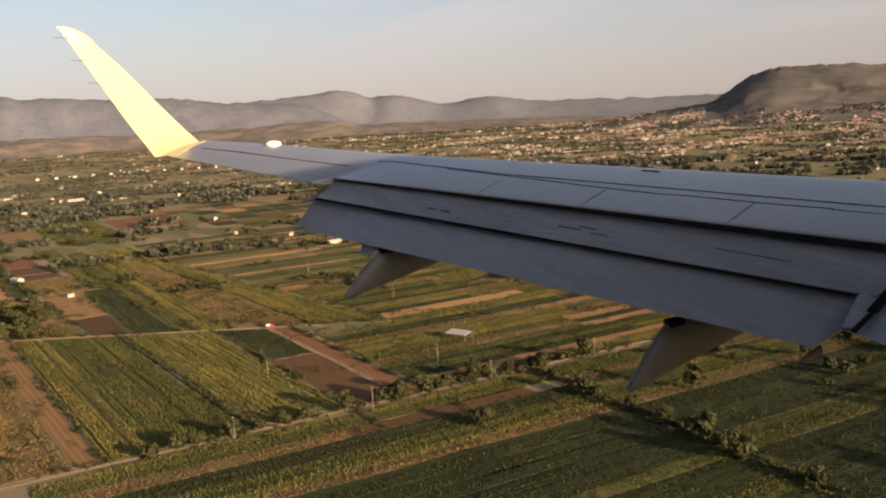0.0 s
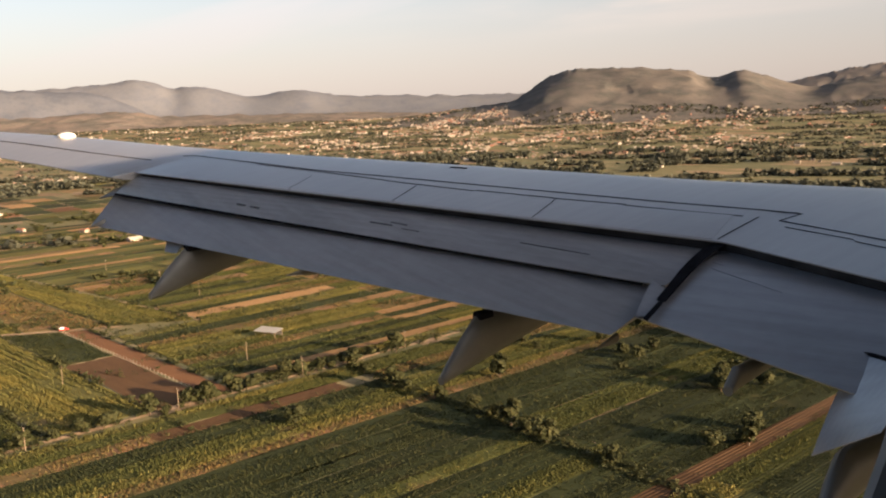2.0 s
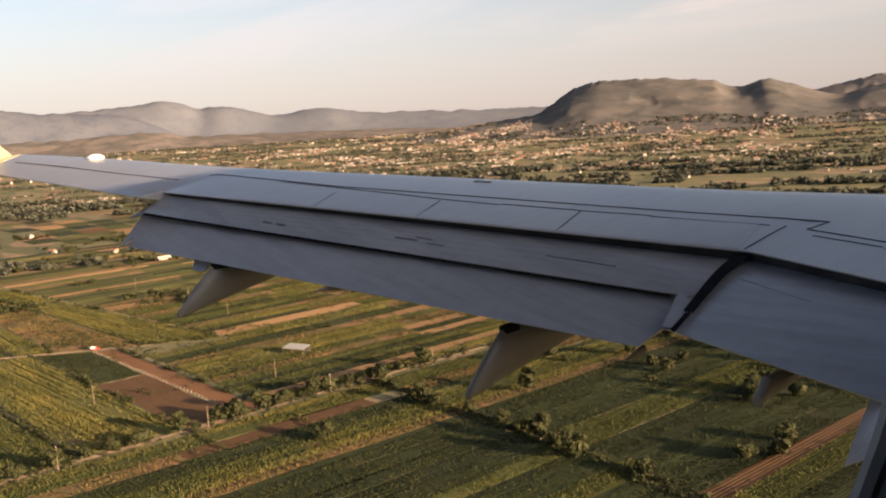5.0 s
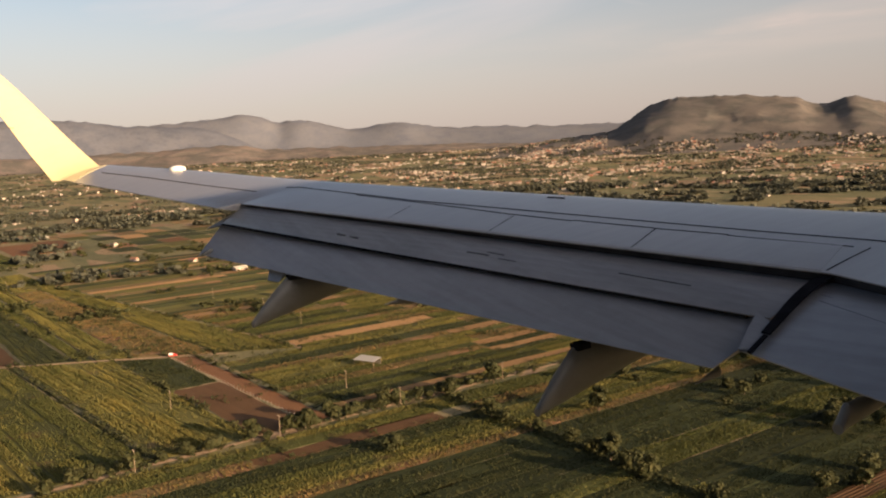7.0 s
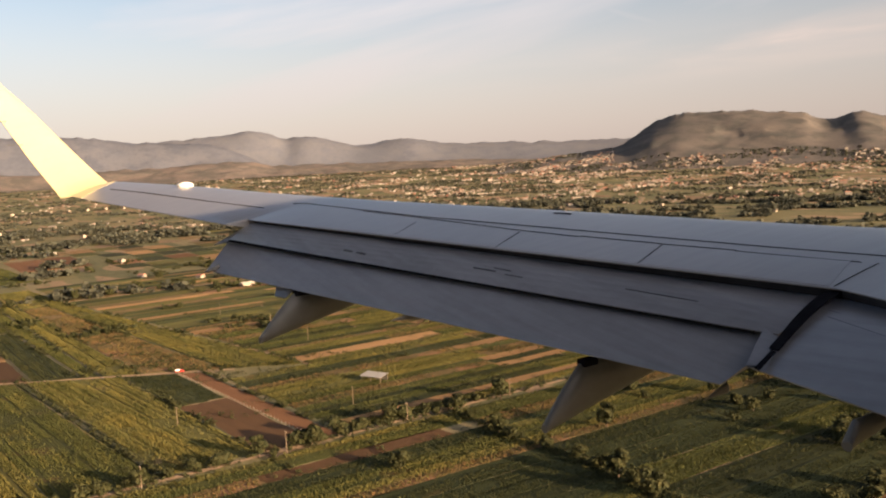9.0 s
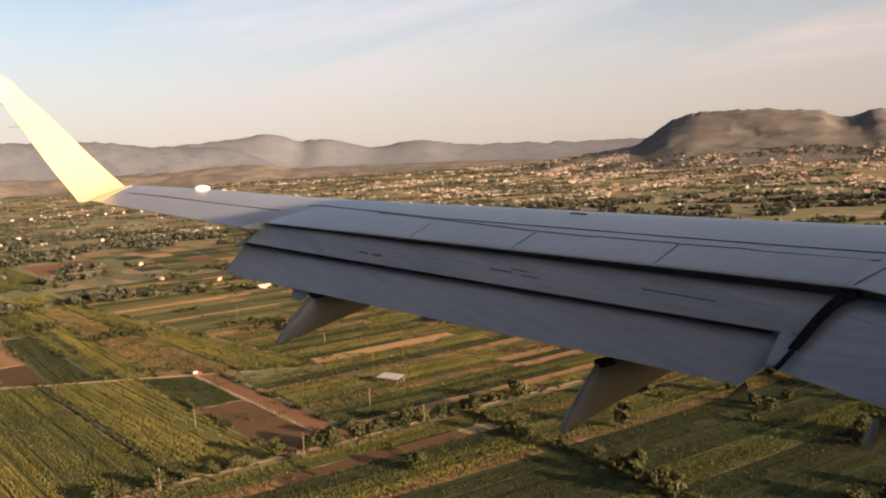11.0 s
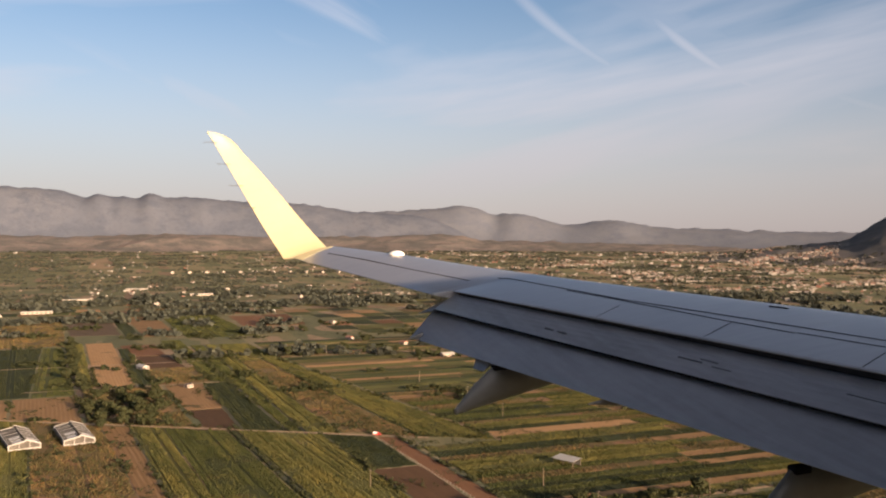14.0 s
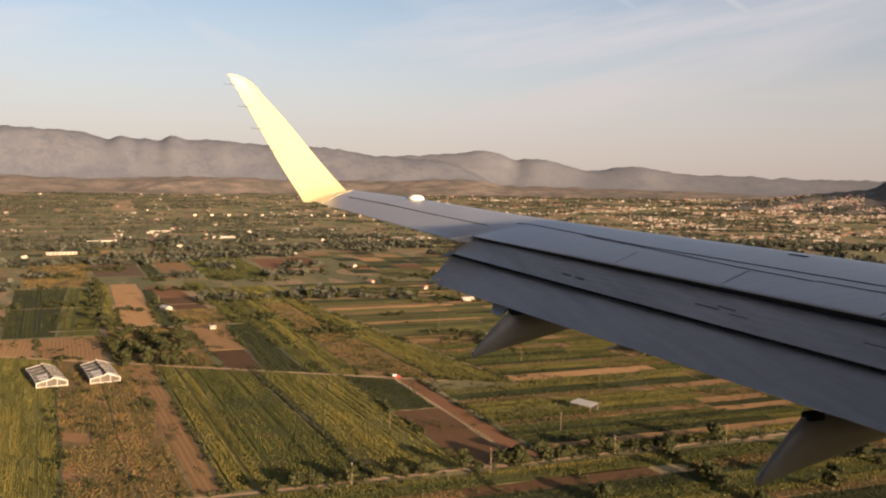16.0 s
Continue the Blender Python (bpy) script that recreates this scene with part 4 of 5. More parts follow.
def field(corners, kind, along=0.0, plants=True, sparse=1.0):
    """A plot with four corners in order; its rows run at the angle along (degrees from +x)."""
    c = np.array(corners, float)
    mid = c.mean(0)
    a = radians(along)
    rot = np.array([[math.cos(a), -math.sin(a)], [math.sin(a), math.cos(a)]])
    loc = (c - mid) @ rot
    top = 0.16
    # slightly uneven border
    verts, n = [], 8
    r = np.random.default_rng(int(abs(mid[0]) * 7 + abs(mid[1]) * 13))
    for k in range(4):
        p, q = loc[k], loc[(k + 1) % 4]
        for j in range(n):
            w = p + (q - p) * j / n + (r.normal(0, 0.5, 2) if j else 0)
            verts.append((w[0], w[1], top))
    m = len(verts)
    verts += [(x, y, -0.3) for x, y, z in verts]
    faces = [tuple(range(m))] + [(k, (k + 1) % m, m + (k + 1) % m, m + k)[::-1] for k in range(m)]
    ob = new("field", mesh_from("field", verts, faces, M[kind]))
    ob.location, ob.rotation_euler = (mid[0], mid[1], float(land(*mid))), (0, 0, a)
    tagged(ob, FIELD_LABEL[kind], "field", "farm plots")
    if plants and kind in CROP:
        h, rs, ps, wd, share, leaf = CROP[kind]
        rs, ps, wd = rs * sparse, ps * sparse, wd * sparse
        lo, hi = loc.min(0), loc.max(0)
        gx, gy = np.meshgrid(np.arange(lo[0], hi[0], ps), np.arange(lo[1], hi[1], rs))
        # taller and lower rows, and furrows left open
        tall = np.repeat(np.where(r.uniform(0, 1, len(gx)) < 0.07, 0.0, r.uniform(0.65, 1.2, len(gx))), gx.shape[1])
        pts = np.stack([gx.ravel(), gy.ravel()], 1) + r.normal(0, 0.16 if kind != "fallow" else 0.9, (gx.size, 2))
        inside = np.ones(len(pts), bool)
        area = sum(loc[k][0] * loc[(k + 1) % 4][1] - loc[(k + 1) % 4][0] * loc[k][1] for k in range(4))
        for k in range(4):
            p, q = loc[k], loc[(k + 1) % 4]
            inside &= ((q[0] - p[0]) * (pts[:, 1] - p[1]) - (q[1] - p[1]) * (pts[:, 0] - p[0])) * np.sign(area) > 0.4
        # bare and thin patches
        mott = np.array([noise.noise(Vector((q[0] * 0.045 + mid[0], q[1] * 0.09 + mid[1], 0.5))) for q in pts])
        wob = np.sin(pts[:, 0] * 0.11 + mid[0]) + np.sin(pts[:, 1] * 0.17 + mid[1]) + np.sin((pts[:, 0] + pts[:, 1]) * 0.05) + r.normal(0, 0.5, len(pts))
        keep = inside & ((tall > 0) | (kind == "fallow")) & (r.uniform(0, 1, len(pts)) < share * np.clip(1.1 - 1.6 * np.maximum(mott, 0), 0.1, 1)) & (wob < 2.3 if kind != "fallow" else wob < 1.4)
        pts, tall = pts[keep], np.maximum(tall[keep], 0.5)
        if len(pts):
            p3 = np.concatenate([pts, np.full((len(pts), 1), top - 0.02)], 1)
            tagged(child("crop_rows", tufts(p3, h * tall, wd, M[leaf], "crop_rows", len(pts)), ob), kind="stuff")
    return ob


def road_x(y):
    return -611 + 0.63 * y


HEDGE = -337.0
# plots between the hedge and the farm track: y on the track, y at the hedge, crop
LOWER = [(-125, -112, "fallow"), (-95, -80, "green"), (-55, -42, "maize"), (-22, -10, "fallow"), (2, 15, "fallow"), (20, 35, "tan"), (36, 46, "maize"), (55, 63, "green"), (89, 100, "dark"), (95, 104, "maize"),
         (139, 142, "dark"), (166, 167, "red"), (177, 178, "")]
for (a0, b0, kind), (a1, b1, _k) in zip(LOWER, LOWER[1:]):
    xa, xb = road_x(a0) + 4, road_x(a1) + 4
    if a0 == 139:                                        # a young crop, then ploughed ground
        field([(xa, a0 + 1), (xb, a1 - 1), (-432, a1 - 0.8), (-432, a0 + 1.5)][::-1], "dark", 2)
        field([(-430, a0 + 1.5), (-430, a1 - 0.8), (HEDGE, b1 - 1), (HEDGE, b0 + 1)][::-1], "plough", 2)
        continue
    field([(xa, a0 + 0.4), (xb, a1 - 0.4), (HEDGE, b1 - 0.4), (HEDGE, b0 + 0.4)][::-1], kind, math.degrees(math.atan2(b0 - a0, HEDGE - xa)))


BORDERS = []


def plot(kind, near, far, x_far, x_near=None, sparse=1.0):
    """A plot beyond the track: y from-to at its near and its far end."""
    xs = [road_x(y) - 4 if x_near is None else x_near for y in near]
    for k in (0, 1):
        BORDERS.append(((xs[k], near[k]), (x_far, far[k])))
    field([(xs[0], near[0] + 0.5), (xs[1], near[1] - 0.5), (x_far, far[1] - 0.5), (x_far, far[0] + 0.5)], kind,
          math.degrees(math.atan2(near[0] - far[0], xs[0] - x_far)), sparse=sparse)


plot("tan", (-110, -72), (-110, -74), -712)
plot("tan", (-70, -34), (-70, -36), -712)
plot("tan", (-33, 10), (-35, 8), -712)
plot("fallow", (12, 74), (12, 68), -735)
plot("plough", (78, 97), (75, 98.5), -625)
plot("tan", (75, 98.5), (71, 101), -738, -627)
plot("dark", (98.5, 122), (102, 121), -738)
plot("green", (123, 131), (123, 137), -1000)
plot("maize", (132, 150), (139, 150), -1000)
plot("fallow", (151, 190), (151, 172), -860)
plot("maize", (191, 229), (173, 189), -860)
plot("maize", (151, 189), (151, 184), -1000, -862, 1.4)
plot("dark", (-60, -24), (-72, -22), -1030, -718, 1.4)
plot("green", (-23, 7), (-21, -2), -1030, -718, 1.4)
plot("maize", (12, 20), (4, 18), -1060, -742, 1.4)
plot("tan", (22, 51), (20, 48), -1060, -750)
plot("dark", (53, 64), (50, 61), -1000, -742, 1.4)
plot("fallow", (67, 108), (65, 106), -836, -742)
plot("plough", (66, 100), (63, 94), -928, -839)
plot("red", (63, 92), (54, 90), -1028, -931)
plot("green", (110, 121), (98, 120), -1060, -742, 1.4)
plot("wet", (5, 62), (0, 58), -1380, -1145)
plot("dark", (66, 82), (60, 78), -1390, -1080, 1.8)
plot("tan", (85, 126), (80, 122), -1390, -1110)
plot("green", (130, 212), (128, 206), -1385, -1080, 1.8)
plot("red", (216, 262), (222, 270), -1360, -1200)
plot("red", (265, 300), (272, 312), -1370, -1200)
plot("fallow", (-70, 1), (-76, -3), -1380, -1045, 1.8)

# long strips that run along the flight path, nearest the aircraft
strip_kinds = ["maize", "green", "fallow", "dark", "dark", "green", "maize", "fallow", "dark", "maize", "dark", "dark", "fallow", "green", "dark", "fallow", "green", "dark"]
x, k = HEDGE + 9, 0
STRIPS = []
while x < -66:
    w = float(rng.uniform(5.5, 13.5))
    kind = strip_kinds[k % len(strip_kinds)]
    # darker crops on the nearest strips stand in for the cabin window's dimming
    if x > -265 and kind in ("maize", "fallow"):
        kind = ("dark", "green", "maize")[k % 3]
    if x < -148 < x + w:
        kind, w = "plough", 8.0
    STRIPS.append(x - 0.5)
    lean = 3.0
    if k == 2:                                           # a ploughed patch in the middle of a strip
        field([(x, 20), (x + w - 0.1, 20), (x + w + 0.5, 128), (x + 0.6, 128)], kind, 90)
        field([(x + 0.6, 128.4), (x + w + 0.5, 128.4), (x + w + 1.1, 212), (x + 1.2, 212)], "plough", 90)
    else:
        field([(x, 20), (x + w - 0.1, 20), (x + w - 0.1 + lean * 0.4, 230), (x + lean * 0.4, 230)], kind, 90)
    field([(x + lean * 0.4, 230.3), (x + w - 0.1 + lean * 0.4, 230.3), (x + w - 0.1 + lean, 520), (x + lean, 520)], kind if k % 4 and k != 2 else strip_kinds[(k + 5) % 9] if x < -265 else ("dark", "green")[k // 4 % 2], 90)
    x, k = x + w, k + 1


def strips_from(x):
    """Where the long strips begin, ahead of the plots that lie across."""
    return 181.0 if x > -470 else 232 - (-x - 470) * 0.1 if x > -860 else 192.0


FAR_KINDS = ["green", "maize", "dark", "fallow", "tan", "maize", "green", "dark", "maize", "fallow", "green", "tan", "maize", "dark", "fallow", "green"]
x, k = -338.0, 0
while x > -1000:
    w = float(rng.uniform(7, 17))
    cuts = [strips_from(x - w / 2), float(rng.uniform(300, 350)), float(rng.uniform(420, 480)), float(rng.uniform(570, 620)), 780.0]
    for j, (ya, yb) in enumerate(zip(cuts, cuts[1:])):
        kind = FAR_KINDS[(k * 3 + j * 5 + int(rng.integers(2))) % len(FAR_KINDS)]
        field([(x - w + 0.4, ya + 0.6), (x, ya + 0.6), (x, yb - 0.6), (x - w + 0.4, yb - 0.6)], kind, 90, plants=(x > -640 and ya < 400), sparse=1.0 if x > -430 and ya < 330 else 1.3)
    STRIPS.append(x + 0.2)
    x, k = x - w, k + 1

# larger plots towards the tree belts
for i in range(14):
    for j in range(24):
        x1 = -880 - i * 58 + float(rng.uniform(-6, 6))
        y0 = -190 + j * 36 + i * 9
        if rng.uniform() < (0.12 if i < 8 else 0.45) or (x1 > -1395 and -112 < y0 < 312) or (x1 > -1040 and y0 > 290):
            continue
        kind = ["tan", "green", "dark", "fallow", "dark", "maize", "green", "maize", "red", "fallow"][int(rng.integers(10))]
        field([(x1, y0), (x1, y0 + 34), (x1 - 54, y0 + 35), (x1 - 54, y0 + 1)][::-1], kind, 0 if rng.uniform() < 0.6 else 90, plants=False)


def track(points, width, name="dirt_track", material="track", label="pale dirt track between the plots", category="track"):
    v, f = [], []
    for k, p in enumerate(points):
        a, b = Vector(points[max(0, k - 1)]), Vector(points[min(len(points) - 1, k + 1)])
        side = Vector((-(b - a).y, (b - a).x)).normalized() * width / 2 * (1 + 0.15 * math.sin(k * 2.3))
        wob = Vector((math.sin(k * 1.7), math.cos(k * 1.1))) * 0.5
        for sgn in (1, -1):
            q = Vector(p) + side * sgn + wob
            v.append((q.x, q.y, float(land(q.x, q.y)) + 0.22))
        if k:
            f.append((2 * k - 2, 2 * k - 1, 2 * k + 1, 2 * k)[::-1])
    tagged(new(name, mesh_from(name, v, f, M[material])), label, category, kind="structure")


track([(road_x(y), y) for y in range(-130, 195, 12)], 3.6)
for a, b in ((36, 46), (92, 102), (139, 142), (177.5, 178.5), (-22, -10)):                 # overgrown ditches between the plots
    x0 = road_x(a) + 5
    track([(x0 + (HEDGE - x0) * k / 16, a + (b - a) * k / 16) for k in range(17)], 1.9, "ditch", "verge", "dark overgrown ditch between two plots", "ditch")
for a, b, x1 in ((98.5, 101.5, -736), (122.5, 122, -900), (131.5, 138, -1000)):
    x0 = road_x(a) - 5
    track([(x0 + (x1 - x0) * k / 16, a + (b - a) * k / 16) for k in range(17)], 2.0, "ditch", "verge", "dark overgrown ditch between two plots", "ditch")
track([(-332.5, y) for y in range(-60, 530, 15)], 3.0)
track([(-876 + 0.02 * y, y) for y in range(-200, 700, 30)], 3.5)
track([(-741 - 0.4 * math.sin(y), y) for y in range(-30, 125, 12)], 2.4)


# ------------------------------------------------------------------ trees
def crown_quads(n, lobes, size, seed, height, radius):
    """Leaf clumps round a few lobes: an uneven crown with gaps."""
    r = np.random.default_rng(seed)
    cs = [(0.0, 0.0, height * 0.56, radius * 0.75), (0.0, 0.0, height * 0.34, radius * 0.62)]
    for k in range(lobes):
        a = 2 * math.pi * k / lobes + r.uniform(-0.4, 0.4)
        q = radius * r.uniform(0.4, 0.7)
        cs.append((q * math.cos(a), q * math.sin(a), height * r.uniform(0.3, 0.8), radius * r.uniform(0.35, 0.6)))
    vs = []
    for k in range(n):
        cx, cy, cz, cr = cs[int(r.integers(len(cs)))]
        d = r.normal(0, 1, 3)
        d /= np.linalg.norm(d)
        p = np.array([cx, cy, cz]) + d * cr * np.array([1, 1, 0.8]) * r.uniform(0.7, 1.08)
        t1 = np.cross(d + r.normal(0, 0.45, 3), [0.3, 0.2, 1])
        t1 /= np.linalg.norm(t1)
        t2 = np.cross(d + r.normal(0, 0.35, 3), t1)
        t2 /= np.linalg.norm(t2)
        s = size * r.uniform(0.6, 1.3)
        for sx, sy in ((-1, -0.7), (0.8, -1), (1, 0.8), (-0.7, 1)):
            vs.append(p + t1 * sx * s + t2 * sy * s)
    return np.array(vs)


def make_tree(seed, height, radius):
    """A tapered trunk with limbs and a crown of leaf clumps."""
    r = np.random.default_rng(seed)
    root = new("tree")
    rows = []
    for q, w in ((0, 0.32), (0.15, 0.22), (0.35, 0.18), (0.6, 0.1)):
        c = Vector((0.4 * math.sin(q * 3 + seed), 0.3 * math.cos(q * 2 + seed) - 0.3 * math.cos(seed), height * q - 0.3))
        rows.append([c + Vector((math.cos(a) * w, math.sin(a) * w, 0)) for a in [2 * math.pi * j / 6 for j in range(6)]])
    v, f = loft(rows)
    for k in range(4):
        a = k * 1.57 + r.uniform(-0.4, 0.4)
        p = Vector((0.2 * math.sin(seed), 0, height * 0.3))
        q = Vector((math.cos(a) * radius * 0.6, math.sin(a) * radius * 0.6, height * r.uniform(0.5, 0.7)))
        ring = lambda c, w: [c + Vector((math.cos(t) * w, math.sin(t) * w, 0)) for t in (0, 2.1, 4.2)]
        lv, lf = loft([ring(p, 0.11), ring(p.lerp(q, 0.5) + Vector((0, 0, 0.3)), 0.08), ring(q, 0.03)])
        f += [tuple(i + len(v) for i in g) for g in lf]
        v += lv
    child("trunk", mesh_from("trunk", v, f, M["bark"]), root)
    vs = crown_quads(820, 8, 0.5, seed, height, radius)
    child("crown", big_mesh("crown", vs, np.arange(len(vs)).reshape(-1, 4), M["leaf"]), root)
    return tagged(root, "leafy green tree at the edge of the plots", "tree", "trees among the fields")


protos = [make_tree(s, h, w) for s, h, w in ((1, 7.5, 3.4), (2, 9.0, 4.0), (3, 6.0, 3.2), (4, 10.0, 3.6), (5, 5.0, 2.7))]
spots = [(-281, 173), (-228, 228), (-231, 304), (-262, 262), (-640, 30), (-652, 46), (-633, 52), (-660, 26), (-645, 14), (-628, 22), (-668, 40), (-655, 60), (-839, 189), (-600, 35),
         (-610, 52), (-590, 20), (-584, 44), (-790, 12), (-690, 20), (-700, 38), (-685, 52), (-715, 28), (-724, 45), (-800, 10)]
for k in range(26):                                        # the hedge
    spots.append((-333 + float(rng.normal(0, 2.5)), 62 + k * 8.2 + float(rng.normal(0, 2.5))))
for k in range(26):
    spots.append((-880 + float(rng.normal(0, 6)), -120 + k * 24 + float(rng.normal(0, 8))))
for k in range(46):
    spots.append((float(rng.uniform(-1000, -400)), float(rng.uniform(300, 620))))
for k in range(22):
    spots.append((-745 - 15 * k + float(rng.normal(0, 5)), 10 - 0.3 * k + float(rng.normal(0, 2.5))))
for k in range(13):                                        # a ditch with shrubs across the strips
    spots.append((-168 - 13 * k + float(rng.normal(0, 4)), 219 + 1.0 * k + float(rng.normal(0, 2))))
for k in range(34):                                        # a thicket behind the greenhouses
    spots.append((float(rng.uniform(-728, -578)), float(rng.uniform(14, 68))))
for cx, cy, n, spread in ((-186, 318, 7, 7), (-250, 335, 6, 8), (-290, 300, 4, 6), (-168, 375, 7, 10), (-238, 395, 7, 9), (-310, 375, 5, 8), (-150, 262, 4, 5)):
    for k in range(n):                                     # thickets among the strips
        spots.append((cx + float(rng.normal(0, spread)), cy + float(rng.normal(0, spread))))
for k in range(24):
    spots.append((-160 - 14 * k + float(rng.normal(0, 3)), 345 + 4 * k + float(rng.normal(0, 5))))
for k, (x, y) in enumerate(spots):
    s = float(rng.uniform(0.65, 1.15))
    z = float(land(x, y))
    m = Matrix.Translation((x, y, z)) @ Matrix.Rotation(float(rng.uniform(0, 6.28)), 4, "Z") @ Matrix.Diagonal((s, s, s * float(rng.uniform(0.85, 1.1)), 1))
    if k < len(protos):
        protos[k].matrix_basis = m
    else:
        t = copy_thing(protos[k % len(protos)], Matrix.Identity(4))
        t.matrix_basis = m


def scatter(name, count, r_lo, r_hi, az_lo, az_hi, n_quads, size, label, accept, scale=(0.7, 1.25), material="leaf2"):
    """Many far trees as one mesh."""
    base = [crown_quads(n_quads, 4, size, 40 + s, 7.5, 3.8) for s in range(5)]
    for b in base:
        b[:, 2] -= 1.6
    out, made, tries = [], 0, 0
    while made < count and tries < count * 30:
        tries += 1
        rr = math.sqrt(rng.uniform(r_lo ** 2, r_hi ** 2))
        a = radians(rng.uniform(az_lo, az_hi))
        x, y = -rr * math.sin(a), rr * math.cos(a)
        if not accept(x, y, rr):
            continue
        s, t = rng.uniform(*scale), rng.uniform(0, 6.28)
        b = base[made % 5]
        c, d = math.cos(t) * s, math.sin(t) * s
        q = np.empty_like(b)
        q[:, 0], q[:, 1], q[:, 2] = b[:, 0] * c - b[:, 1] * d + x, b[:, 0] * d + b[:, 1] * c + y, b[:, 2] * s * rng.uniform(0.6, 0.95) + (town_ground(x, y) if rr > 2500 else float(land(x, y)))
        out.append(q)
        made += 1
    v = np.concatenate(out)
    tagged(new(name, big_mesh(name, v, np.arange(len(v)).reshape(-1, 4), M[material])), label, "trees", kind="stuff")


def grove(x, y, scale, level, salt):
    return noise.noise(Vector((x / scale, y / scale, salt))) + 0.5 * noise.noise(Vector((x / scale * 2.7, y / scale * 2.7, salt + 9))) > level


def belt(x, y, level, salt):
    """Belts of trees drawn out across the plain."""
    r, a = math.hypot(x, y), float(az_of(x, y))
    return noise.noise(Vector((r / 85, a * r / 16000, salt))) + 0.6 * noise.noise(Vector((x / 60, y / 60, salt + 9))) > level


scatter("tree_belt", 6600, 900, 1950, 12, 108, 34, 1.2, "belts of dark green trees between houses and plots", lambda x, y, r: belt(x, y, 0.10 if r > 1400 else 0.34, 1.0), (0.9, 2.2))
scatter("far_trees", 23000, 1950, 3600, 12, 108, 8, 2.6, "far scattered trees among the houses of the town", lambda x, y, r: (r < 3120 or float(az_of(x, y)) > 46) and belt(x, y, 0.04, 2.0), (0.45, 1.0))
scatter("field_bushes", 1500, 620, 1250, 15, 105, 26, 1.2, "bushes and small trees along plot borders", lambda x, y, r: grove(x, y, 60, 0.35, 3.0) and (x < -500 or y > 255), (0.35, 1.1), "leaf")


def beside(x, y):
    """Distance to the nearest border between two plots."""
    return min(abs(y - a[1] - (b[1] - a[1]) * (x - a[0]) / (b[0] - a[0])) if b[0] - 2 < x < a[0] + 2 else 99 for a, b in BORDERS)


scatter("border_bushes", 900, 480, 900, 60, 102, 26, 1.0, "bushes along the borders of the plots",
        lambda x, y, r: x < road_x(y) and beside(x, y) < 1.6 and grove(x, y, 70, -0.12, 8.0), (0.22, 0.6), "leaf")
scatter("plot_weeds", 3600, 330, 760, 40, 101, 14, 0.7, "weeds and small bushes scattered over the plots", lambda x, y, r: grove(x, y, 38, 0.22, 12.0), (0.12, 0.5), "leaf")
scatter("strip_border_weeds", 4200, 150, 760, 18, 85, 14, 0.6, "dark weeds along the borders of the strips", lambda x, y, r: (x > -330 or y > strips_from(x)) and min(abs(x - b) for b in STRIPS) < 0.9, (0.14, 0.36), "leaf")
scatter("fallow_bushes", 420, 340, 700, 62, 104, 26, 0.9, "low bushes scattered over the fallow plots",
        lambda x, y, r: grove(x, y, 22, 0.05, 21.0) and ((x > road_x(y) + 8 and x < HEDGE - 6 and -24 < y < 32) or (x > road_x(y) + 8 and x < HEDGE - 6 and y < -100) or (x < road_x(y) - 8 and (14 < y < 66 or 152 < y < 184))), (0.2, 0.55), "leaf")
scatter("ditch_shrubs", 300, 240, 460, 30, 62, 30, 0.8, "dark shrubs and weeds along a ditch", lambda x, y, r: x > -332 and abs(y - 219 + 0.075 * (x + 165)) < 3.2, (0.2, 0.5), "leaf")
scatter("hedge_shrubs", 650, 335, 640, 30, 100, 30, 0.9, "low hedge shrubs along the plot borders",
        lambda x, y, r: abs(x + 333) < 3 or (x > road_x(y) and min(abs(y - a - (b - a) * (x - road_x(y)) / (HEDGE - road_x(y))) for a, b in ((36, 46), (92, 102), (139, 142), (178, 179), (-22, -10))) < 1.2) or (abs(x - road_x(y) + 5) < 2 and grove(x, y, 40, 0.0, 4.0)), (0.25, 0.55), "leaf")


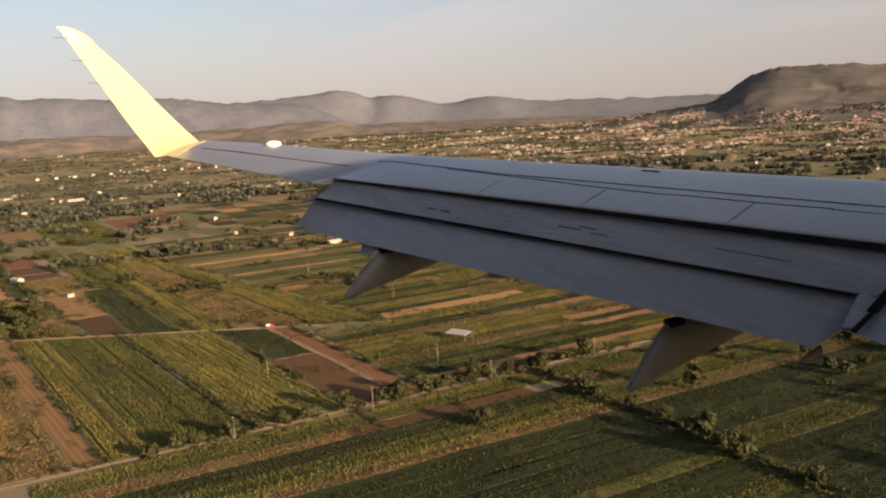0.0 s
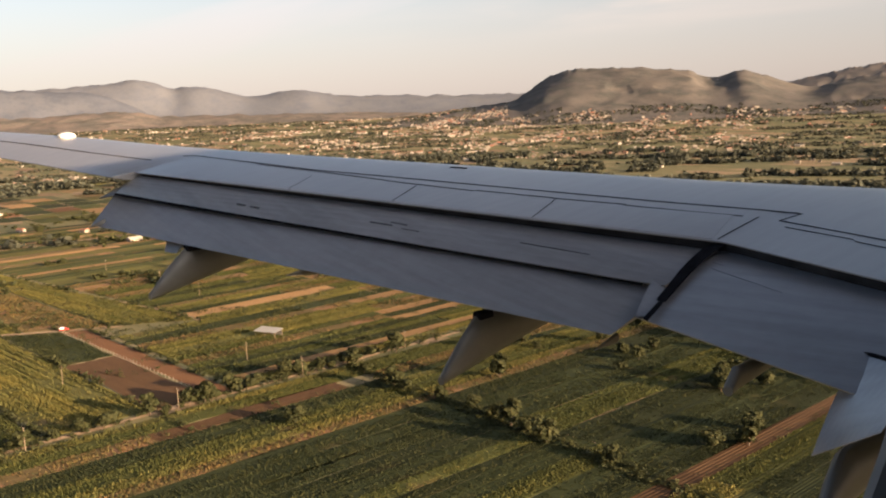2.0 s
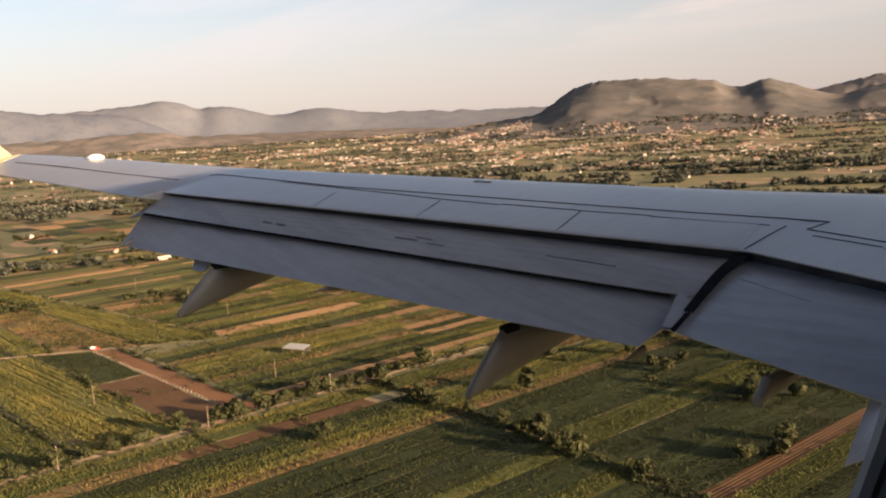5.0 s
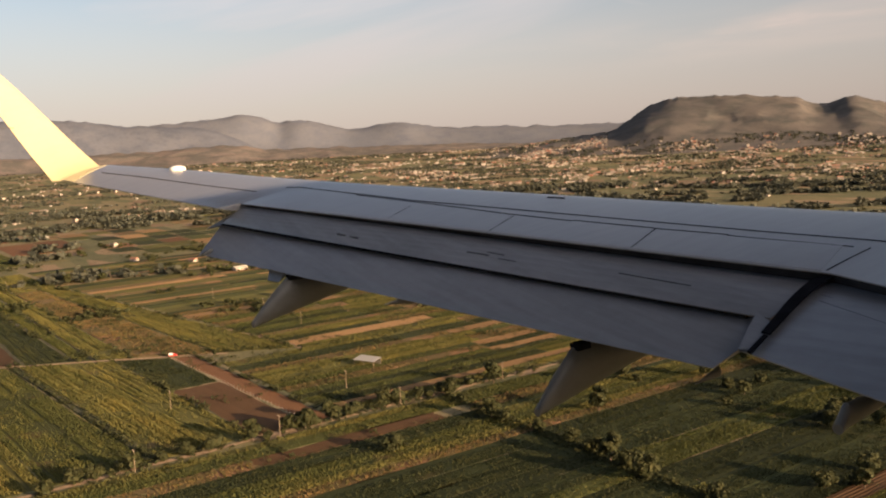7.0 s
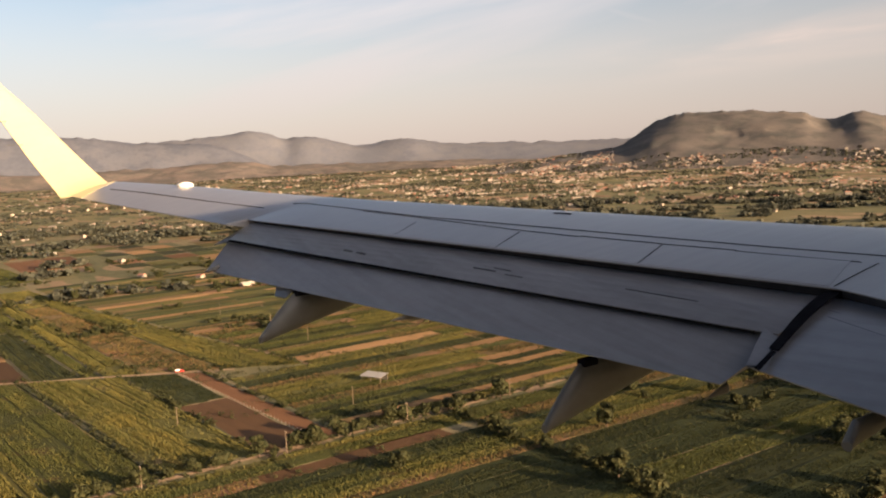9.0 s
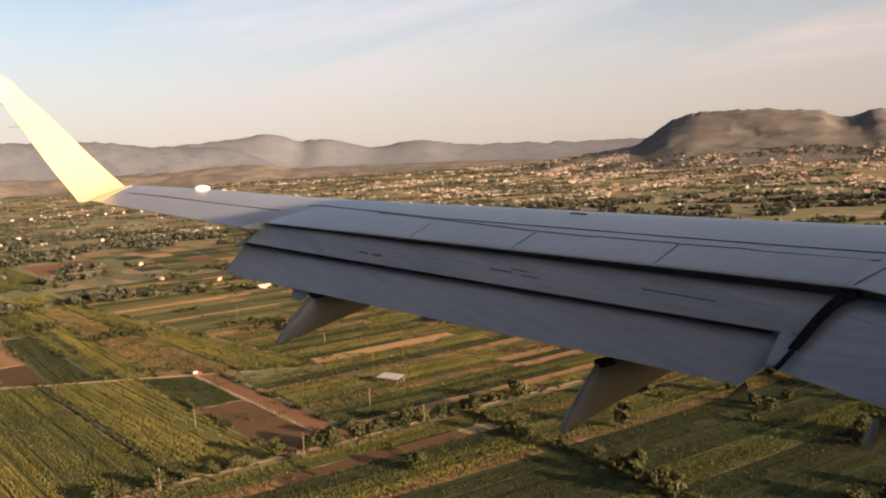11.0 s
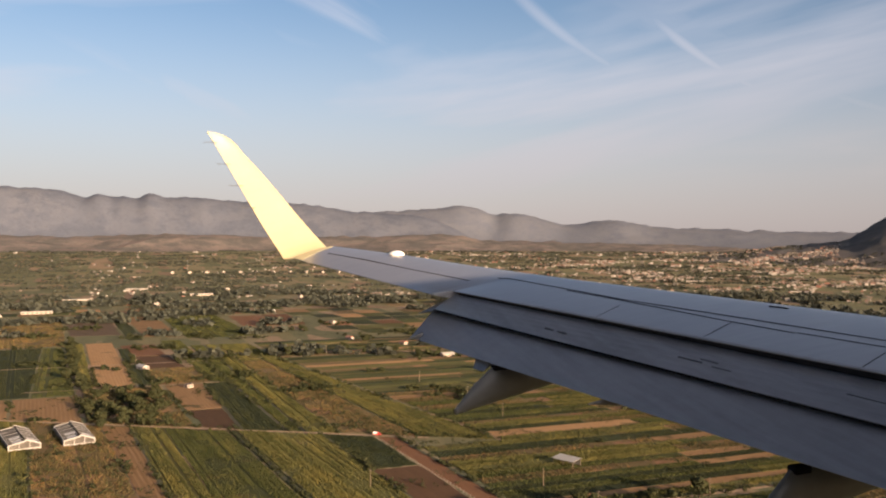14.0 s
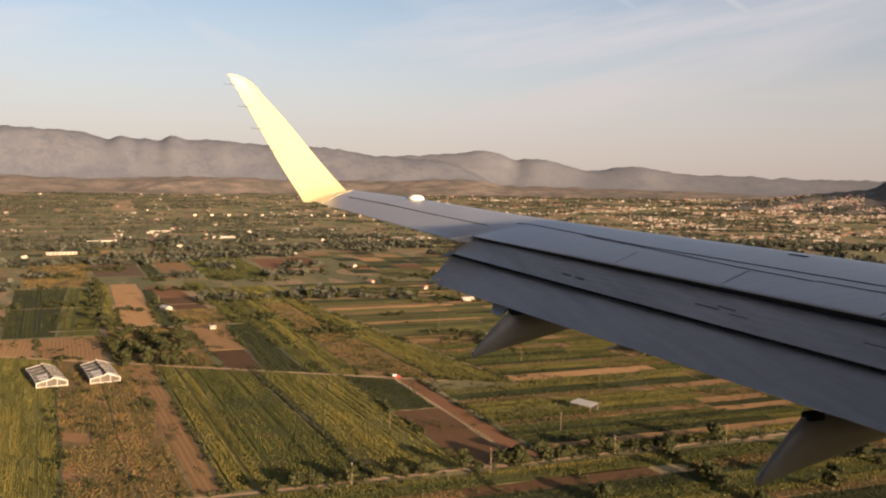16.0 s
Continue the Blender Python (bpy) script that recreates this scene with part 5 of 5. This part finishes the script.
# ------------------------------------------------------------------ buildings
def make_house(w, d, h, roof_kind, seed):
    """A small house: walls, a flat or pitched roof, a door and windows with frames."""
    root = new("house")
    part("wall", box_bm(-w / 2, w / 2, -d / 2, d / 2, -0.3, h), M["plaster"], root)
    bm = bmesh.new()
    if roof_kind == "flat":
        box_bm(-w / 2 - 0.15, w / 2 + 0.15, -d / 2 - 0.15, d / 2 + 0.15, h, h + 0.18, 0, bm)
        box_bm(-w / 2, w / 2, -d / 2, -d / 2 + 0.15, h + 0.18, h + 0.6, 0, bm)
        part("roof", bm, M["roof"], root)
        part("water_tank", box_bm(w * 0.2, w * 0.2 + 1.1, 0.2, 1.3, h + 0.18, h + 1.5, 0.15), M["void" if seed % 2 else "sheet"], root)
    else:
        o = 0.4
        vs = [bm.verts.new(p) for p in ((-w / 2 - o, -d / 2 - o, h), (w / 2 + o, -d / 2 - o, h), (w / 2 + o, d / 2 + o, h), (-w / 2 - o, d / 2 + o, h), (-w / 2 - o, 0, h + d * 0.28), (w / 2 + o, 0, h + d * 0.28))]
        for f in ((0, 1, 5, 4), (2, 3, 4, 5), (0, 4, 3), (1, 2, 5), (3, 2, 1, 0)):
            bm.faces.new([vs[i] for i in f])
        part("roof", bm, M[roof_kind], root)
    for sx in (1, -1):
        for y in (-d * 0.25, d * 0.25):
            part("window", box_bm(sx * w / 2 - 0.03, sx * w / 2 + 0.03, y - 0.5, y + 0.5, 1.0, 2.1), M["void"], root)
    part("door", box_bm(-0.45, 0.45, -d / 2 - 0.04, -d / 2 + 0.02, -0.1, 2.0), M["void"], root)
    kind = {"flat": "flat-roofed", "tile": "red-tiled", "sheet": "sheet-roofed"}[roof_kind]
    return tagged(root, "small white " + kind + " house among trees", "house", "houses of the village")


def beam(a, b, thick):
    """A square bar from a to b."""
    a, b = Vector(a), Vector(b)
    bm = box_bm(-thick / 2, thick / 2, -thick / 2, thick / 2, 0, (b - a).length)
    bmesh.ops.transform(bm, matrix=Matrix.Translation(a) @ (b - a).to_track_quat("Z", "Y").to_matrix().to_4x4(), verts=bm.verts)
    return bm


def make_greenhouse():
    """A net house: whitewashed end frames, a stepped ridge, dark netting with torn pale sheets."""
    root = new("greenhouse")
    wide, long, gable = 16.0, 44.0, [(0, 3.2), (7.6, 5.8), (7.6, 5.0), (16.0, 3.2)]
    for name, (a, b) in (("roof_net", gable[:2]), ("roof_net", gable[2:])):
        v, f = loft([[Vector((a[0], y, a[1])), Vector((b[0], y, b[1])), Vector((b[0], y, b[1] - 0.08)), Vector((a[0], y, a[1] - 0.08))] for y in (0, 11, 22, 33, 44)])
        child(name, mesh_from(name, v, f, M["net"]), root, "dark sagging roof netting")
    for x in (0.05, wide - 0.05):
        part("side_net", box_bm(x - 0.04, x + 0.04, 0.3, long - 0.3, -0.2, 3.1), M["net"], root)
        part("eave_rail", beam((x, 0, 3.2), (x, long, 3.2), 0.32), M["sheet"], root)
    for y in (0.0, long):
        v = [Vector((x, y + d, z)) for d in (-0.05, 0.05) for x, z in [(0, -0.2)] + gable + [(wide, -0.2)]]
        f = [tuple(range(6))[::-1], tuple(range(6, 12))] + [(k, (k + 1) % 6, 6 + (k + 1) % 6, 6 + k) for k in range(6)]
        child("end_net", mesh_from("end_net", v, f, M["net"]), root)
        for p, q in zip(gable, gable[1:]):
            part("gable_beam", beam((p[0], y, p[1]), (q[0], y, q[1]), 0.62), M["sheet"], root, "whitewashed gable beam")
        for x, h in ((0, 3.2), (wide, 3.2), (5.3, 4.9), (10.7, 4.3)):
            part("end_post", beam((x, y, -0.3), (x, y, h), 0.5 if x in (0, wide) else 0.28), M["sheet"], root)
        part("sill_beam", beam((0, y, 0.9), (wide, y, 0.9), 0.45), M["sheet"], root)
    for y in (8.8, 17.6, 26.4, 35.2):
        for p, q in (gable[:2], gable[2:]):
            part("rafter", beam((p[0], y, p[1] + 0.05), (q[0], y, q[1] + 0.05), 0.16), M["sheet"], root)
    for x, y, w, d in ((8.6, 27.5, 5.2, 5.5), (9.2, 36.5, 4.6, 6.0), (1.2, 37.0, 5.0, 5.2)):
        z = [float(np.interp(q, [0, 7.6, 7.61, 16], [3.2, 5.8, 5.0, 3.2])) + 0.12 for q in (x, x + w)]
        v, f = loft([[Vector((x, yy, z[0])), Vector((x + w, yy - 0.6, z[1])), Vector((x + w, yy - 0.6, z[1] - 0.06)), Vector((x, yy, z[0] - 0.06))] for yy in (y, y + d * 0.5, y + d)])
        child("torn_sheet", mesh_from("torn_sheet", v, f, M["sheet"]), root, "torn piece of pale plastic sheet")
    return tagged(root, "old net house with whitewashed frames and dark torn netting", "greenhouse", "pair of greenhouses")


gh = make_greenhouse()
gh.matrix_basis = pose(-586, -20, 0, 0, 0, -80)
copy_thing(gh, pose(-588, 10, 0, 0, 0, -83))


def make_barn(w, d, h):
    root = new("open_shed")
    for sx in (-w / 2, 0, w / 2):
        for sy in (-d / 2, d / 2):
            part("post", box_bm(sx - 0.12, sx + 0.12, sy - 0.12, sy + 0.12, -0.3, h), M["post"], root)
    bm = bmesh.new()
    vs = [bm.verts.new(p) for p in ((-w / 2 - 0.5, -d / 2 - 0.5, h), (w / 2 + 0.5, -d / 2 - 0.5, h), (w / 2 + 0.5, d / 2 + 0.5, h + 1.0), (-w / 2 - 0.5, d / 2 + 0.5, h + 1.0))]
    lo = [bm.verts.new(v.co - Vector((0, 0, 0.12))) for v in vs]
    for f in ((vs[0], vs[1], vs[2], vs[3]), (lo[3], lo[2], lo[1], lo[0]), (vs[0], lo[0], lo[1], vs[1]), (vs[1], lo[1], lo[2], vs[2]), (vs[2], lo[2], lo[3], vs[3]), (vs[3], lo[3], lo[0], vs[0])):
        bm.faces.new(f)
    part("roof", bm, M["sheet"], root)
    part("back_wall", box_bm(-w / 2, w / 2, d / 2 - 0.1, d / 2, 0, h * 0.9), M["plaster"], root)
    return tagged(root, "open farm shed with a white sheet roof", "shed")


barn = make_barn(13, 6, 3.0)
barn.matrix_basis = pose(-404, 236, 0, 0, 0, 20)

homes = [make_house(6, 5, 2.6, "flat", 1), make_house(9, 6, 5.0, "flat", 2), make_house(8, 6, 2.8, "tile", 3), make_house(13, 6, 2.8, "sheet", 4)]
places = [(-722, 88, 0), (-1180, 330, 3), (-1000, 300, 0), (-838, 63, 0), (-930, 340, 2), (-820, 345, 3)]
for k in range(44):
    a = radians(float(rng.uniform(22, 100)))
    q = float(rng.uniform(1420, 2050))
    places.append((-q * math.sin(a), q * math.cos(a), int(rng.integers(4))))
for k in range(12):                                        # a row of blocks across the plain
    a = radians(73 + 1.0 * k)
    places.append((-2580 * math.sin(a), 2580 * math.cos(a), 1))
for k, (x, y, i) in enumerate(places):
    m = pose(x, y, float(land(x, y)), 0, 0, float(rng.choice([12, 20, 100, 105])))
    if k < 4:
        homes[k].matrix_basis = pose(x, y, float(land(x, y)), 0, 0, 20)
    else:
        copy_thing(homes[i], m)


def make_long_building(w, d, h):
    """A long low building: plinth, wall, sheet roof and a row of openings."""
    root = new("long_building")
    part("wall", box_bm(-w / 2, w / 2, -d / 2, d / 2, -0.3, h), M["plaster"], root)
    part("roof", box_bm(-w / 2 - 0.5, w / 2 + 0.5, -d / 2 - 0.5, d / 2 + 0.5, h, h + 0.35, 0.05), M["sheet"], root)
    for k in range(7):
        x = -w / 2 + w * (k + 0.5) / 7
        part("window", box_bm(x - 1.2, x + 1.2, -d / 2 - 0.04, -d / 2 + 0.02, 1.2, 2.8), M["void"], root)
    part("door", box_bm(-w / 2 - 0.04, -w / 2 + 0.02, -1.2, 1.2, -0.1, 2.6), M["void"], root)
    return tagged(root, "long pale low building among trees", "building", "long buildings")


long_b = make_long_building(44, 9, 4.0)
for k, (a, q, turn) in enumerate(((89.4, 1775, 95), (82.3, 1890, 88), (91.5, 1505, 97), (86.0, 2080, 80), (61.0, 2150, 40), (46.0, 2060, 50), (36.0, 2200, 30), (40.5, 1950, 44), (52.0, 2330, 60))):
    x, y = -q * math.sin(radians(a)), q * math.cos(radians(a))
    m = pose(x, y, float(land(x, y)), 0, 0, turn)
    if k:
        copy_thing(long_b, m)
    else:
        long_b.matrix_basis = m


def make_town(count):
    """The far town: blocks with parapets and pitched roofs, too small to tell apart, as one mesh."""
    v, f, idx = [], [], []
    made = 0
    while made < count:
        a = float(rng.normal(44, 16)) if rng.uniform() < 0.75 else float(rng.uniform(15, 104))
        q = math.sqrt(float(rng.uniform(1800 ** 2, 3600 ** 2)))
        x, y = -q * math.sin(radians(a)), q * math.cos(radians(a))
        centre = math.exp(-((a - 45) / 17) ** 2) * math.exp(-((q - 2900) / 600) ** 2)
        if rng.uniform() > 0.2 + 0.8 * centre or (q > 3080 and a < 44) or (rng.uniform() < 0.94 and not grove(x, y, 170, 0.16, 6.0)):
            continue
        w, d, h = float(rng.uniform(3.4, 7.5)), float(rng.uniform(2.8, 5)), float(rng.choice([2.0, 2.2, 2.4, 2.6, 3.6]))
        if rng.uniform() < 0.09:                           # blocks and halls
            w, d, h = w * 2.3, d * 1.8, h * 1.7
        t = radians(float(rng.choice([35, 50, 42, 128, 140])))
        z = town_ground(x, y)
        c, s = math.cos(t), math.sin(t)
        pitched = rng.uniform() < 0.25
        base = len(v)
        for zz in (z - 2, z + h):
            for px, py in ((-w / 2, -d / 2), (w / 2, -d / 2), (w / 2, d / 2), (-w / 2, d / 2)):
                v.append((x + px * c - py * s, y + px * s + py * c, zz))
        for g in ((0, 1, 5, 4), (1, 2, 6, 5), (2, 3, 7, 6), (3, 0, 4, 7)):
            f.append(tuple(base + k for k in g))
            idx.append(0)
        if pitched:
            for px in (-w / 2, w / 2):
                v.append((x + px * c, y + px * s, z + h + d * 0.25))
            for g in ((4, 5, 9, 8), (6, 7, 8, 9), (7, 4, 8), (5, 6, 9)):
                f.append(tuple(base + k for k in g))
                idx.append(2 if len(g) == 4 else 0)
        else:
            f.append((base + 4, base + 5, base + 6, base + 7))
            idx.append(1)
        made += 1
    me = mesh_from("town", v, f, [M["town_wall"], M["roof"], M["tile"]], False, idx)
    tagged(new("town", me), "dense far town of pale low houses below the hill", "town", kind="stuff")


make_town(4600)


# ------------------------------------------------------------------ poles and fences
def make_pole():
    root = new("utility_pole")
    bm = bmesh.new()
    bmesh.ops.create_cone(bm, cap_ends=True, segments=8, radius1=0.16, radius2=0.10, depth=9)
    bmesh.ops.translate(bm, verts=bm.verts, vec=(0, 0, 4.3))
    part("mast", bm, M["post"], root)
    part("crossarm", box_bm(-0.9, 0.9, -0.06, 0.06, 8.2, 8.35), M["post"], root)
    for x in (-0.8, 0, 0.8):
        part("insulator", box_bm(x - 0.05, x + 0.05, -0.05, 0.05, 8.35, 8.6), M["plaster"], root)
    return tagged(root, "weathered wooden utility pole in a field", "pole", "line of poles")


pole = make_pole()
pole.matrix_basis = pose(-329.5, 92, 0)
for x, y in ((-329.5, 150), (-329.5, 208), (-329.5, 266), (-329.5, 330), (-400, 130), (-372, 205), (-530, 262), (-600, 268), (-680, 262), (-880, 60), (-882, 150), (-880, 240)):
    copy_thing(pole, pose(x, y, 0, 0, 0, 10 * math.sin(x + y)))

fence = new("fence")
tagged(fence, "row of white stakes beside a red ploughed strip", "fence")
stake = mesh_from("stake", *[[tuple(v.co) for v in b.verts] for b in [box_bm(-0.08, 0.08, -0.08, 0.08, -0.3, 1.4)]], [(3, 2, 1, 0), (4, 5, 6, 7), (0, 1, 5, 4), (1, 2, 6, 5), (2, 3, 7, 6), (3, 0, 4, 7)], M["plaster"])
for k in range(44):
    q = k / 43
    s = child("stake", stake, fence)
    s.location = (road_x(166) + 6 + (HEDGE - road_x(166) - 8) * q, 165.8 + q, 0)


def make_truck():
    """A small pickup truck on the farm track."""
    root = new("pickup_truck")
    body = part("body", box_bm(-2.4, 2.4, -0.9, 0.9, 0.45, 1.05, 0.08), M["red_paint"], root)
    part("cab", box_bm(0.1, 1.5, -0.85, 0.85, 1.05, 1.8, 0.15), M["red_paint"], root)
    part("windscreen", box_bm(1.46, 1.54, -0.7, 0.7, 1.15, 1.65), M["void"], root)
    part("load", box_bm(-2.3, 0.0, -0.85, 0.85, 1.05, 2.0, 0.1), M["lamp_glass"], root, "white covered load")
    for x in (-1.5, 1.5):
        for y in (-0.85, 0.85):
            bm = bmesh.new()
            bmesh.ops.create_cone(bm, cap_ends=True, segments=14, radius1=0.38, radius2=0.38, depth=0.24)
            bmesh.ops.transform(bm, matrix=Matrix.Translation((x, y, 0.38)) @ Matrix.Rotation(radians(90), 4, "X"), verts=bm.verts)
            part("wheel", bm, M["void"], root)
    return tagged(root, "red pickup truck with a white load on a dirt track", "truck")


make_truck().matrix_basis = pose(road_x(168) + 0.3, 168, 0.23, 0, 0, math.degrees(math.atan2(1, 0.63)))
